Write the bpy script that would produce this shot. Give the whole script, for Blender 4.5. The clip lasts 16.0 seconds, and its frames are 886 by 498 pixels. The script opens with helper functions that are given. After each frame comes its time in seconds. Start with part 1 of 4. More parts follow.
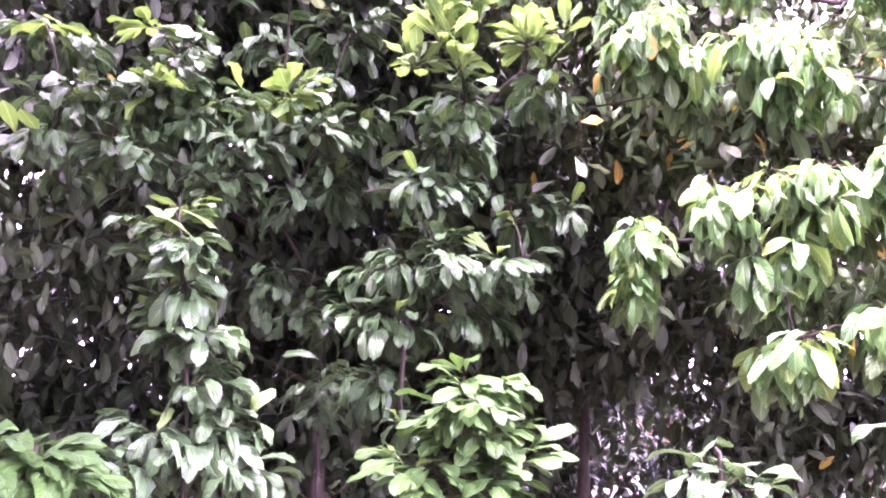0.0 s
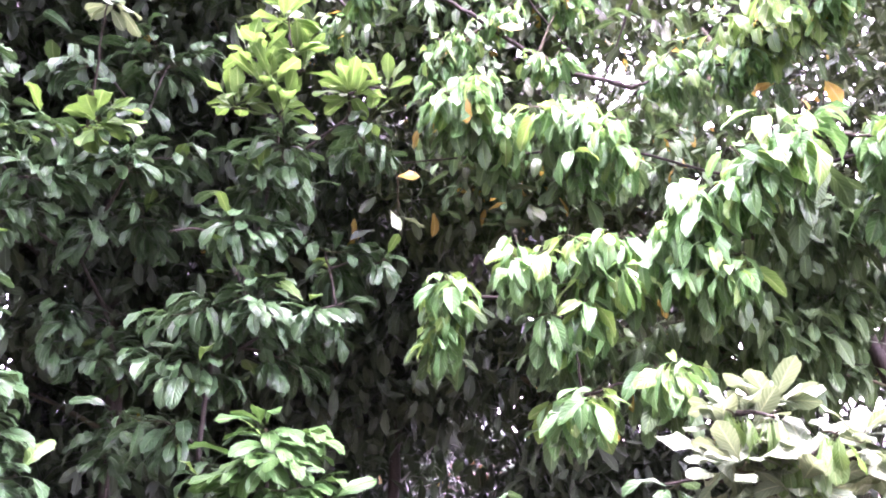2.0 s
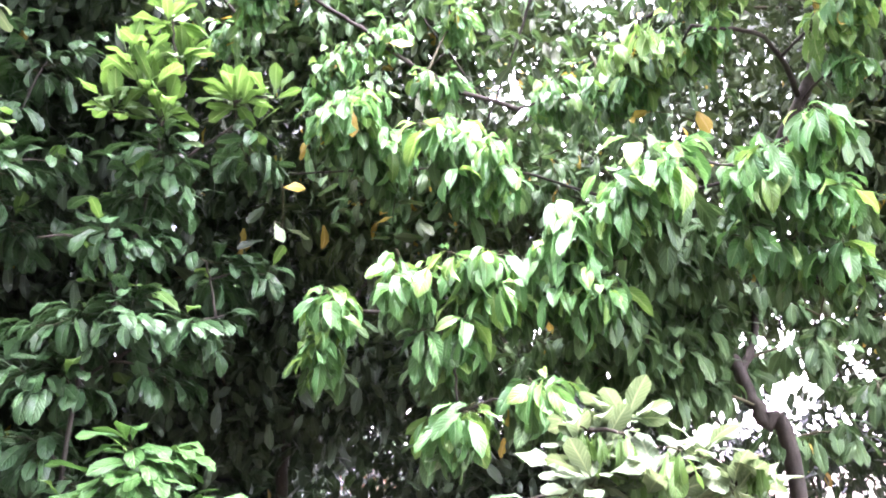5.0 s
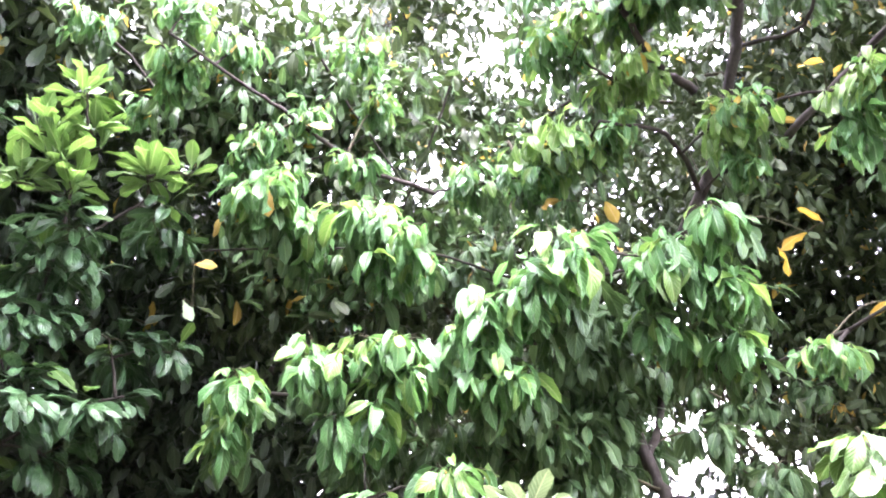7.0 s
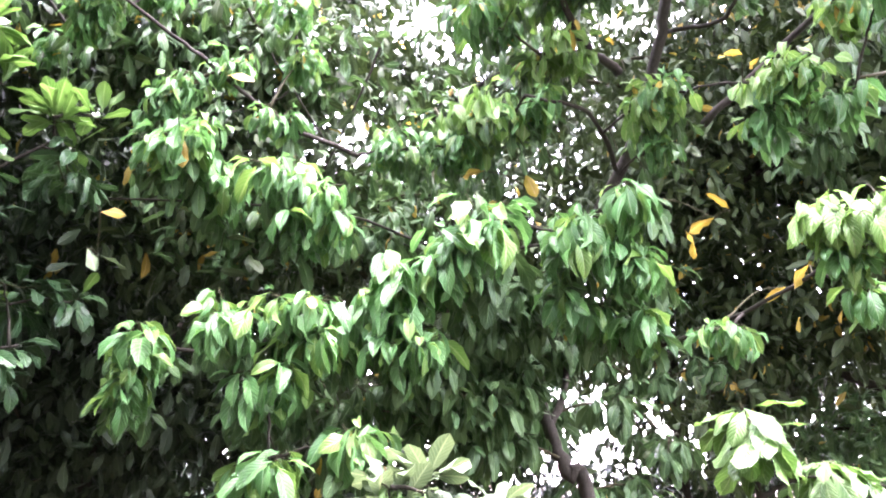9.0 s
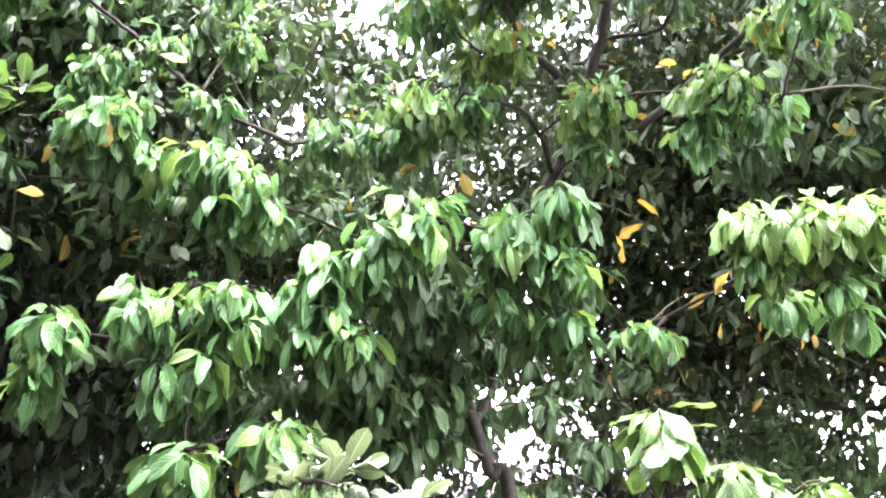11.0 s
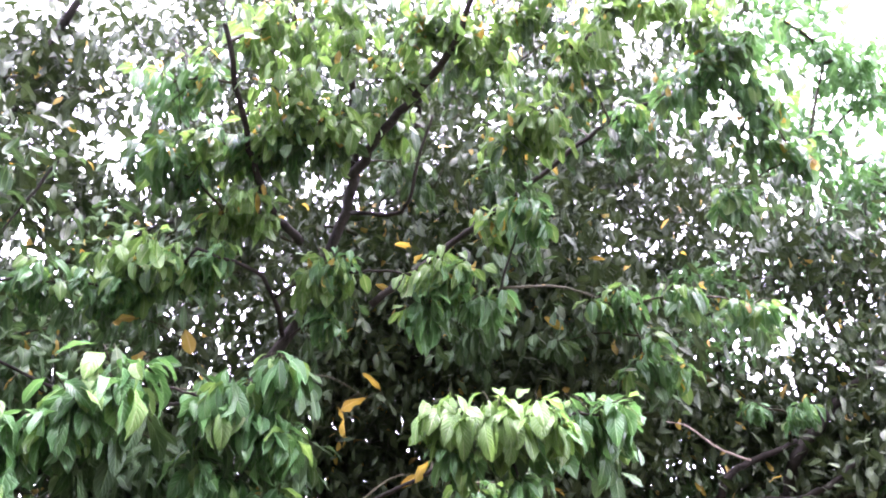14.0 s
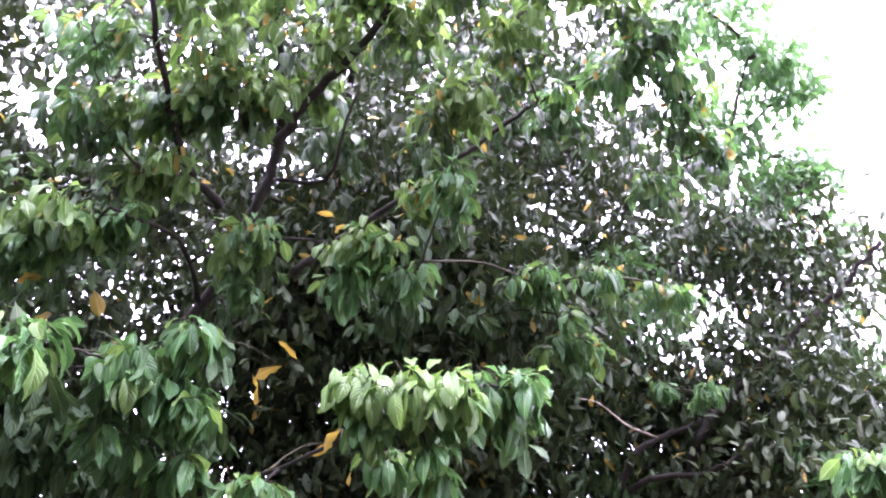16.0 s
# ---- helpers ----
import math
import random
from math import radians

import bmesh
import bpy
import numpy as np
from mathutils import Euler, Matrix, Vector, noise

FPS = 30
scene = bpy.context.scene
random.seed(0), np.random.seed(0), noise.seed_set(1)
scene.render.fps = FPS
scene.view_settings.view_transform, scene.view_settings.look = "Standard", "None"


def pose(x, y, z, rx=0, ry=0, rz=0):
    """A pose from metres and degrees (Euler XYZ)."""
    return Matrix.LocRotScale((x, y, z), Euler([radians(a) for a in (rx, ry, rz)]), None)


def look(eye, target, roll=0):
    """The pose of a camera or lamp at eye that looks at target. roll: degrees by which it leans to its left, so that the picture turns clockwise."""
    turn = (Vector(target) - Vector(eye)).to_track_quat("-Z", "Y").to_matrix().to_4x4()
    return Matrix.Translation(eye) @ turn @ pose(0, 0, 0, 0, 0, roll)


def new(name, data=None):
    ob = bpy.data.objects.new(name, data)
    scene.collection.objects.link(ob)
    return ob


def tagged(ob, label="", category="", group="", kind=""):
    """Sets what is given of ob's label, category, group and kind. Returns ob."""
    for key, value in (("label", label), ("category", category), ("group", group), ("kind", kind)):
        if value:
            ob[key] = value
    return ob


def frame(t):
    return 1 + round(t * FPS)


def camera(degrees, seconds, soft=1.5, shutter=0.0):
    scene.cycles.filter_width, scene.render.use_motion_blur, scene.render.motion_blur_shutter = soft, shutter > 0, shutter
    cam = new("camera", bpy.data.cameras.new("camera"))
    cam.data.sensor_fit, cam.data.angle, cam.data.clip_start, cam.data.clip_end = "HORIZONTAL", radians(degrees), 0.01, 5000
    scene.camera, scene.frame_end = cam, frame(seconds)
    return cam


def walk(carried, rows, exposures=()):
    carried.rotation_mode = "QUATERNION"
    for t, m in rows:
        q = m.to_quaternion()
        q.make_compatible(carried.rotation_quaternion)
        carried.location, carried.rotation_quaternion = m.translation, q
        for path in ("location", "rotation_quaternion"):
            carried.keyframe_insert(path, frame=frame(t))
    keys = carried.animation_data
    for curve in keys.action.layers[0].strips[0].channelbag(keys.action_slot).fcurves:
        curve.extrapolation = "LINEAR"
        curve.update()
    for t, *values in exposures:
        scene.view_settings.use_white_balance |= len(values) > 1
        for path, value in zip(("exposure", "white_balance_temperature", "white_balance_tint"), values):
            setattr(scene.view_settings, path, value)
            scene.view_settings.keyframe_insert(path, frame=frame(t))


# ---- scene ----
cam = camera(60.5, 16.0, soft=2.0)
METRES, EYE, TILT, LEAN, TURN = 0.75, 1.6, 11.0, 0.0, 0.0
ROWS = [
    (0.0, 0.0, 0.0, 0.0, 0.0, 0.0, -0.0),
    (0.5, 0.0394, -0.0027, 0.0085, -4.03, 0.17, -0.82),
    (1.0, 0.0751, -0.0129, 0.0431, -6.72, 2.02, -1.45),
    (1.5, 0.0925, -0.0224, 0.067, -10.33, 3.39, -3.12),
    (2.0, 0.0875, -0.0259, 0.0662, -12.86, 3.17, -2.53),
    (2.5, 0.1017, -0.035, 0.0702, -13.11, 2.75, -2.59),
    (3.0, 0.1263, -0.0395, 0.0842, -13.06, 3.42, -1.9),
    (3.5, 0.1524, -0.0579, 0.095, -14.38, 4.21, -1.4),
    (4.0, 0.1874, -0.0707, 0.0949, -16.36, 4.21, -2.34),
    (6.5, 0.2486, -0.0997, 0.1269, -23.83, 5.62, -3.98),
    (7.0, 0.2603, -0.128, 0.1807, -25.48, 9.77, -4.06),
    (7.5, 0.2537, -0.1415, 0.1888, -27.08, 9.69, -5.48),
    (8.0, 0.2674, -0.1427, 0.1888, -29.51, 8.72, -6.35),
    (10.5, 0.3255, -0.1365, 0.1579, -33.59, 7.72, -7.23),
    (11.0, 0.352, -0.1463, 0.1689, -36.46, 8.38, -8.22),
    (11.5, 0.3847, -0.1681, 0.1681, -40.42, 8.84, -9.31),
    (12.0, 0.4177, -0.1777, 0.1807, -44.16, 9.74, -10.45),
    (12.5, 0.4413, -0.2007, 0.2213, -46.69, 11.93, -10.2),
    (13.0, 0.4763, -0.2605, 0.2717, -50.07, 15.11, -9.98),
    (13.5, 0.4942, -0.2887, 0.3179, -52.37, 17.79, -9.59),
    (14.0, 0.4745, -0.3219, 0.371, -54.79, 21.78, -9.46),
    (14.5, 0.4588, -0.3401, 0.3807, -56.48, 22.92, -10.0),
    (15.0, 0.47, -0.3318, 0.3568, -57.1, 21.4, -10.6),
    (15.5, 0.493, -0.3493, 0.3591, -58.67, 21.41, -10.22),
    (16.0, 0.5274, -0.383, 0.3533, -60.35, 21.04, -9.92),
]
EXPOSURES = [
    (0.0, 6.5, 6200, 98),
    (1.3, 6.3, 5950, 96),
    (1.9, 6.08, 6000, 80),
    (2.6, 5.93, 6250, 54),
    (3.5, 5.92, 6050, 46),
    (8.0, 5.6, 6100, 43),
    (11.0, 5.44, 6200, 39),
    (12.7, 5.38, 6050, 49),
    (13.6, 4.95, 5950, 52),
    (16.0, 4.4, 5800, 57),
]
walk(cam, [(t, pose(0, 0, EYE, TILT, LEAN, TURN) @ pose(METRES * x, METRES * y, METRES * z, 90 + pitch, roll, yaw)) for t, x, y, z, yaw, pitch, roll in ROWS], EXPOSURES)

# ---- light: bright overcast sky, a wide soft sun behind the eye ----
SUN_ELEVATION, SUN_AZIMUTH = radians(76), radians(165)
world = bpy.data.worlds.new("overcast_sky")
scene.world = world
world.use_nodes = True
wn = world.node_tree
sky = wn.nodes.new("ShaderNodeTexSky")
sky.sky_type, sky.sun_disc = "NISHITA", False
sky.sun_elevation, sky.sun_rotation = SUN_ELEVATION, SUN_AZIMUTH
sky.air_density, sky.dust_density, sky.ozone_density = 1.0, 1.2, 1.0
soft_sky = wn.nodes.new("ShaderNodeHueSaturation")
soft_sky.inputs["Saturation"].default_value = 0.2
wn.links.new(sky.outputs[0], soft_sky.inputs["Color"])
wn.links.new(soft_sky.outputs[0], wn.nodes["Background"].inputs[0])
wn.nodes["Background"].inputs[1].default_value = 0.23
sun = bpy.data.lights.new("sun", "SUN")
sun.energy, sun.angle, sun.color = 0.6, radians(30), (1.0, 0.97, 0.93)
sun_ob = new("sun", sun)
toward = Vector((math.sin(SUN_AZIMUTH) * math.cos(SUN_ELEVATION), math.cos(SUN_AZIMUTH) * math.cos(SUN_ELEVATION), math.sin(SUN_ELEVATION)))
sun_ob.matrix_world = look(toward * 40, (0, 0, 0))

# ---- materials ----
def nodes_of(name):
    m = bpy.data.materials.new(name)
    m.use_nodes = True
    return m, m.node_tree.nodes, m.node_tree.links


def math_node(ns, ls, op, a, b=None):
    n = ns.new("ShaderNodeMath")
    n.operation = op
    for k, v in enumerate((a, b)):
        if v is None:
            continue
        if isinstance(v, (int, float)):
            n.inputs[k].default_value = v
        else:
            ls.new(v, n.inputs[k])
    return n.outputs[0]


def mix_colour(ns, ls, fac, a, b):
    n = ns.new("ShaderNodeMix")
    n.data_type = "RGBA"
    for sock, v in ((n.inputs[0], fac), (n.inputs[6], a), (n.inputs[7], b)):
        if isinstance(v, (int, float)):
            sock.default_value = v
        elif isinstance(v, tuple):
            sock.default_value = (*v, 1)
        else:
            ls.new(v, sock)
    return n.outputs[2]


def leaf_material(name, dark, light, rib, rough, through_light, blotch, ribbed=0.5, shine=0.4):
    """A leaf blade: two greens from leaf to leaf, a pale midrib, side veins, blotches; some light passes through."""
    m, ns, ls = nodes_of(name)
    bsdf = ns["Principled BSDF"]
    uv = ns.new("ShaderNodeUVMap")
    uv.uv_map = "blade"
    sep = ns.new("ShaderNodeSeparateXYZ")
    ls.new(uv.outputs[0], sep.inputs[0])
    across = math_node(ns, ls, "ABSOLUTE", math_node(ns, ls, "SUBTRACT", sep.outputs[0], 0.5))
    info, geo = ns.new("ShaderNodeObjectInfo"), ns.new("ShaderNodeNewGeometry")
    rnd = math_node(ns, ls, "FRACT", math_node(ns, ls, "ADD", info.outputs["Random"], geo.outputs["Random Per Island"]))
    grain = ns.new("ShaderNodeTexNoise")
    grain.inputs["Scale"].default_value, grain.inputs["Detail"].default_value = 38, 4
    where = ns.new("ShaderNodeVectorMath")
    where.operation = "ADD"
    ls.new(geo.outputs["Position"], where.inputs[0])
    ls.new(rnd, where.inputs[1])
    ls.new(where.outputs[0], grain.inputs["Vector"])
    fac = math_node(ns, ls, "ADD", math_node(ns, ls, "MULTIPLY", rnd, 0.8), math_node(ns, ls, "MULTIPLY", grain.outputs[0], 0.25))
    blade = mix_colour(ns, ls, fac, dark, light)
    spots = ns.new("ShaderNodeMapRange")
    spots.inputs[1].default_value, spots.inputs[2].default_value = 0.62, 0.72
    ls.new(grain.outputs[0], spots.inputs[0])
    blade = mix_colour(ns, ls, math_node(ns, ls, "MULTIPLY", spots.outputs[0], blotch), blade, (0.16, 0.11, 0.03))
    mid = ns.new("ShaderNodeMapRange")
    mid.inputs[1].default_value, mid.inputs[2].default_value, mid.inputs[3].default_value, mid.inputs[4].default_value = 0.025, 0.065, 0.85, 0.0
    ls.new(across, mid.inputs[0])
    vein = math_node(ns, ls, "SINE", math_node(ns, ls, "SUBTRACT", math_node(ns, ls, "MULTIPLY", sep.outputs[1], 50), math_node(ns, ls, "MULTIPLY", across, 30)))
    vein = math_node(ns, ls, "POWER", math_node(ns, ls, "ADD", math_node(ns, ls, "MULTIPLY", vein, 0.5), 0.5), 4)
    lines = math_node(ns, ls, "MAXIMUM", mid.outputs[0], math_node(ns, ls, "MULTIPLY", vein, 0.28))
    blade = mix_colour(ns, ls, lines, blade, rib)
    ls.new(blade, bsdf.inputs["Base Color"])
    rn = ns.new("ShaderNodeMapRange")
    rn.inputs[3].default_value, rn.inputs[4].default_value = rough - 0.08, rough + 0.16
    ls.new(grain.outputs[0], rn.inputs[0])
    ls.new(rn.outputs[0], bsdf.inputs["Roughness"])
    bsdf.inputs["Specular IOR Level"].default_value = shine
    bump = ns.new("ShaderNodeBump")
    bump.inputs["Strength"].default_value, bump.inputs["Distance"].default_value = 0.9, 0.003
    ls.new(math_node(ns, ls, "SUBTRACT", math_node(ns, ls, "MULTIPLY", grain.outputs[0], 0.7), math_node(ns, ls, "ADD", math_node(ns, ls, "MULTIPLY", vein, ribbed), math_node(ns, ls, "MULTIPLY", mid.outputs[0], 0.5))), bump.inputs["Height"])
    ls.new(bump.outputs[0], bsdf.inputs["Normal"])
    glow = ns.new("ShaderNodeBsdfTranslucent")
    warm = ns.new("ShaderNodeMix")
    warm.data_type, warm.blend_type = "RGBA", "MULTIPLY"
    warm.inputs[0].default_value, warm.inputs[7].default_value = 1.0, (1.2, 1.15, 0.85, 1)
    ls.new(blade, warm.inputs[6])
    ls.new(warm.outputs[2], glow.inputs["Color"])
    mixer = ns.new("ShaderNodeMixShader")
    mixer.inputs[0].default_value = through_light
    ls.new(bsdf.outputs[0], mixer.inputs[1])
    ls.new(glow.outputs[0], mixer.inputs[2])
    ls.new(mixer.outputs[0], ns["Material Output"].inputs[0])
    return m


def rough_material(name, a, b, scale, rough, depth, stretch=(1, 1, 1)):
    """Bark, soil or cloth: two colours by noise at two scales, with relief."""
    m, ns, ls = nodes_of(name)
    bsdf = ns["Principled BSDF"]
    co, mp = ns.new("ShaderNodeTexCoord"), ns.new("ShaderNodeMapping")
    mp.inputs["Scale"].default_value = stretch
    ls.new(co.outputs["Object"], mp.inputs[0])
    big, fine = ns.new("ShaderNodeTexNoise"), ns.new("ShaderNodeTexNoise")
    big.inputs["Scale"].default_value, big.inputs["Detail"].default_value = scale, 5
    fine.inputs["Scale"].default_value, fine.inputs["Detail"].default_value = scale * 7, 6
    for n in (big, fine):
        ls.new(mp.outputs[0], n.inputs["Vector"])
    mixed = math_node(ns, ls, "ADD", math_node(ns, ls, "MULTIPLY", big.outputs[0], 0.6), math_node(ns, ls, "MULTIPLY", fine.outputs[0], 0.4))
    ramp = ns.new("ShaderNodeMapRange")
    ramp.inputs[1].default_value, ramp.inputs[2].default_value = 0.35, 0.65
    ls.new(mixed, ramp.inputs[0])
    ls.new(mix_colour(ns, ls, ramp.outputs[0], a, b), bsdf.inputs["Base Color"])
    bsdf.inputs["Roughness"].default_value, bsdf.inputs["Specular IOR Level"].default_value = rough, 0.12
    bump = ns.new("ShaderNodeBump")
    bump.inputs["Strength"].default_value, bump.inputs["Distance"].default_value = 0.8, depth
    ls.new(mixed, bump.inputs["Height"])
    ls.new(bump.outputs[0], bsdf.inputs["Normal"])
    return m


LEAF = {
    "glossy": leaf_material("glossy_dark_leaf", (0.017, 0.05, 0.018), (0.034, 0.088, 0.028), (0.062, 0.125, 0.05), 0.26, 0.18, 0.1, 0.5, 0.26),
    "young": leaf_material("young_leaf", (0.046, 0.122, 0.022), (0.078, 0.172, 0.034), (0.15, 0.25, 0.085), 0.42, 0.34, 0.05),
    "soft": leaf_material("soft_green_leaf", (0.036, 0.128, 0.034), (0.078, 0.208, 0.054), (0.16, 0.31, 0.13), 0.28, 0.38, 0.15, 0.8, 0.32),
    "tender": leaf_material("tender_pale_leaf", (0.074, 0.182, 0.034), (0.13, 0.26, 0.056), (0.25, 0.38, 0.14), 0.3, 0.38, 0.08, 0.8, 0.32),
    "fresh": leaf_material("fresh_green_leaf", (0.017, 0.062, 0.014), (0.033, 0.096, 0.02), (0.06, 0.125, 0.038), 0.38, 0.25, 0.05, 0.5, 0.14),
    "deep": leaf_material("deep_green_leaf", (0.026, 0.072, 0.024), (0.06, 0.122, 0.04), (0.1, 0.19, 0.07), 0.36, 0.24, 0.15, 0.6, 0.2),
    "waxy": leaf_material("waxy_pale_leaf", (0.066, 0.112, 0.056), (0.108, 0.162, 0.082), (0.19, 0.25, 0.135), 0.5, 0.25, 0.1, 0.5, 0.2),
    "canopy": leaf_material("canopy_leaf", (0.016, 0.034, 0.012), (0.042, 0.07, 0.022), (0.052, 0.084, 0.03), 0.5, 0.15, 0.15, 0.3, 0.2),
    # Darkened copy of the leaf colour: the deep shade on the left is put in here.
    "evergreen": leaf_material("shade_darkened_leaf", (0.011, 0.024, 0.01), (0.022, 0.042, 0.016), (0.034, 0.06, 0.026), 0.4, 0.15, 0.1, 0.3, 0.2),
    "yellow": leaf_material("yellow_leaf", (0.23, 0.155, 0.022), (0.42, 0.33, 0.045), (0.5, 0.38, 0.12), 0.5, 0.35, 0.4),
    "brown": leaf_material("dry_brown_leaf", (0.05, 0.026, 0.013), (0.1, 0.056, 0.025), (0.12, 0.07, 0.035), 0.65, 0.2, 0.4),
}
BARK = rough_material("grey_brown_bark", (0.012, 0.011, 0.008), (0.036, 0.034, 0.025), 14, 0.85, 0.01, (1, 1, 0.35))
TWIG = rough_material("green_brown_twig", (0.024, 0.026, 0.012), (0.05, 0.05, 0.024), 40, 0.7, 0.002)
PALE_TWIG = rough_material("bare_pale_twig", (0.3, 0.26, 0.2), (0.42, 0.37, 0.29), 40, 0.8, 0.002)
SOIL = rough_material("soil_with_litter", (0.024, 0.02, 0.012), (0.06, 0.048, 0.03), 1.7, 0.95, 0.04)
PLASTER = rough_material("grey_plaster", (0.13, 0.125, 0.115), (0.2, 0.19, 0.18), 2.0, 0.9, 0.004)
BLUE = rough_material("pale_blue_sheet", (0.09, 0.15, 0.25), (0.16, 0.22, 0.31), 3, 0.5, 0.01)

# ---- mesh helpers ----
rng = np.random.default_rng(7)


def mesh_of(name, verts, faces, material, uvs=None, smooth=True):
    me = bpy.data.meshes.new(name)
    me.from_pydata(np.asarray(verts).tolist(), [], faces if isinstance(faces, list) else faces.tolist())
    me.materials.append(material)
    if uvs is not None:
        layer = me.uv_layers.new(name="blade")
        index = np.empty(len(me.loops), dtype=np.int32)
        me.loops.foreach_get("vertex_index", index)
        layer.data.foreach_set("uv", np.asarray(uvs, dtype=np.float32)[index].ravel())
        ends = np.empty(2 * len(me.edges), dtype=np.int32)
        me.edges.foreach_get("vertices", ends)
        rib = np.abs(np.asarray(uvs)[:, 0] - 0.5) < 0.01
        me.edges.foreach_set("use_edge_sharp", rib[ends.reshape(-1, 2)].all(axis=1))
    if smooth:
        me.polygons.foreach_set("use_smooth", [True] * len(me.polygons))
    me.update()
    return me


def part(name, me, parent, at=(0, 0, 0), label="", kind=""):
    ob = new(name, me)
    ob.parent = parent
    ob.matrix_basis = Matrix.Translation(at) if not isinstance(at, Matrix) else at
    return tagged(ob, label, "", "", kind)


def smooth_line(points, steps):
    """A Catmull-Rom line through the points."""
    p = np.array(points, dtype=float)
    p = np.vstack([2 * p[0] - p[1], p, 2 * p[-1] - p[-2]])
    out = []
    for i in range(1, len(p) - 2):
        for s in np.arange(steps) / steps:
            out.append(0.5 * (2 * p[i] + (p[i + 1] - p[i - 1]) * s + (2 * p[i - 1] - 5 * p[i] + 4 * p[i + 1] - p[i + 2]) * s * s
                              + (3 * p[i] - p[i - 1] - 3 * p[i + 1] + p[i + 2]) * s ** 3))
    out.append(p[-2])
    return np.array(out)


def tube(line, r0, r1, sides, knobby=0.0):
    """Vertices and faces of a tapered, slightly uneven stem along a line."""
    n = len(line)
    tangent = np.gradient(line, axis=0)
    tangent /= np.linalg.norm(tangent, axis=1)[:, None] + 1e-9
    ref = np.array([0.31, 0.94, 0.13]) if abs(tangent[0][2]) > 0.7 else np.array([0, 0, 1.0])
    a = np.cross(tangent, ref)
    a /= np.linalg.norm(a, axis=1)[:, None] + 1e-9
    b = np.cross(tangent, a)
    radius = r0 + (r1 - r0) * np.linspace(0, 1, n) ** 0.8
    ang = np.linspace(0, 2 * math.pi, sides, endpoint=False)
    uneven = 1 + knobby * rng.uniform(-1, 1, (n, sides))
    ring = line[:, None, :] + radius[:, None, None] * uneven[:, :, None] * (np.cos(ang)[None, :, None] * a[:, None, :] + np.sin(ang)[None, :, None] * b[:, None, :])
    verts = ring.reshape(-1, 3)
    faces = [[i * sides + j, i * sides + (j + 1) % sides, (i + 1) * sides + (j + 1) % sides, (i + 1) * sides + j] for i in range(n - 1) for j in range(sides)]
    faces.append([(n - 1) * sides + j for j in range(sides)])
    faces.append(list(range(sides))[::-1])
    return verts, faces


BODY = (-0.13, 0.02, 0.18, 0.42, 0.68, 0.87, 1.0)
PROFILE = {
    "pointed": (0.03, 0.25, 0.76, 1.0, 0.87, 0.46, 0.02),
    "blunt": (0.03, 0.16, 0.55, 0.88, 1.0, 0.74, 0.08),
    "oval": (0.03, 0.26, 0.74, 1.0, 0.92, 0.58, 0.04),
}


def blade(width, fold, bend, wave, fine, phase, twist=0.0, profile="oval"):
    """A leaf one long, its stalk at the origin, its blade along +y and its upper face to +z: folded at the midrib, bent over, waved at the rim."""
    s = np.array(BODY if fine else BODY[1:2] + BODY[3:])
    shape = np.array(PROFILE[profile] if fine else PROFILE[profile][1:2] + PROFILE[profile][3:])
    ang = -bend * np.clip(s, 0, 1) ** 1.2
    step = np.diff(s, prepend=s[0])
    y, z = np.cumsum(step * np.cos(ang)), np.cumsum(step * np.sin(ang))
    body = np.clip(s, 0, 1)
    w = width * shape + 0.004
    u = (-1, -0.5, 0, 0.5, 1) if fine else (-1, 0, 1)
    verts, uvs = [], []
    for i in range(len(s)):
        for k in u:
            f = fold * (1 - 0.25 * body[i])
            x = k * w[i] * math.cos(f)
            rise = abs(k) * w[i] * math.sin(f) - 0.3 * w[i] * k * k + wave * k * k * w[i] * math.sin(9 * body[i] + phase + (2 if k > 0 else 0))
            tw = twist * body[i]
            x, rise = x * math.cos(tw) - rise * math.sin(tw), x * math.sin(tw) + rise * math.cos(tw)
            verts.append((x, y[i] - rise * math.sin(ang[i]), z[i] + rise * math.cos(ang[i])))
            uvs.append((0.5 + k / 2, body[i]))
    m = len(u)
    faces = [[i * m + j, i * m + j + 1, (i + 1) * m + j + 1, (i + 1) * m + j] for i in range(len(s) - 1) for j in range(m - 1)]
    return np.array(verts), np.array(faces), np.array(uvs)


VARIANTS = 7
KINDS = (
    ("glossy", 0.2, (0.3, 0.8), (0.7, 1.6), "blunt"),
    ("young", 0.24, (0.2, 0.6), (0.2, 0.9), "blunt"),
    ("fresh", 0.2, (0.25, 0.65), (0.4, 1.2), "blunt"),
    ("soft", 0.245, (0.4, 0.95), (0.5, 1.4), "pointed"),
    ("tender", 0.25, (0.3, 0.8), (0.5, 1.4), "pointed"),
    ("deep", 0.22, (0.3, 0.8), (0.4, 1.3), "pointed"),
    ("waxy", 0.27, (0.1, 0.4), (0.2, 0.7), "blunt"),
    ("yellow", 0.25, (0.05, 0.35), (0.3, 1.1), "oval"),
)
FINE = {k: [blade(w * rng.uniform(0.88, 1.12), rng.uniform(*fold), rng.uniform(*bend), rng.uniform(0.1, 0.45), True, i * 1.7, rng.uniform(-0.5, 0.5), shape) for i in range(VARIANTS)] for k, w, fold, bend, shape in KINDS}
COARSE = {k: [blade(0.21, 0.45, 0.3 + 0.15 * i, 0.2, k == "deep", i * 1.3, 0.1 * i) for i in range(VARIANTS)] for k in ("glossy", "soft", "deep", "canopy", "evergreen", "yellow", "brown")}
SHARED = {k: [mesh_of(k + "_leaf", *v[:2], LEAF[k], v[2]) for v in FINE[k]] for k in FINE}


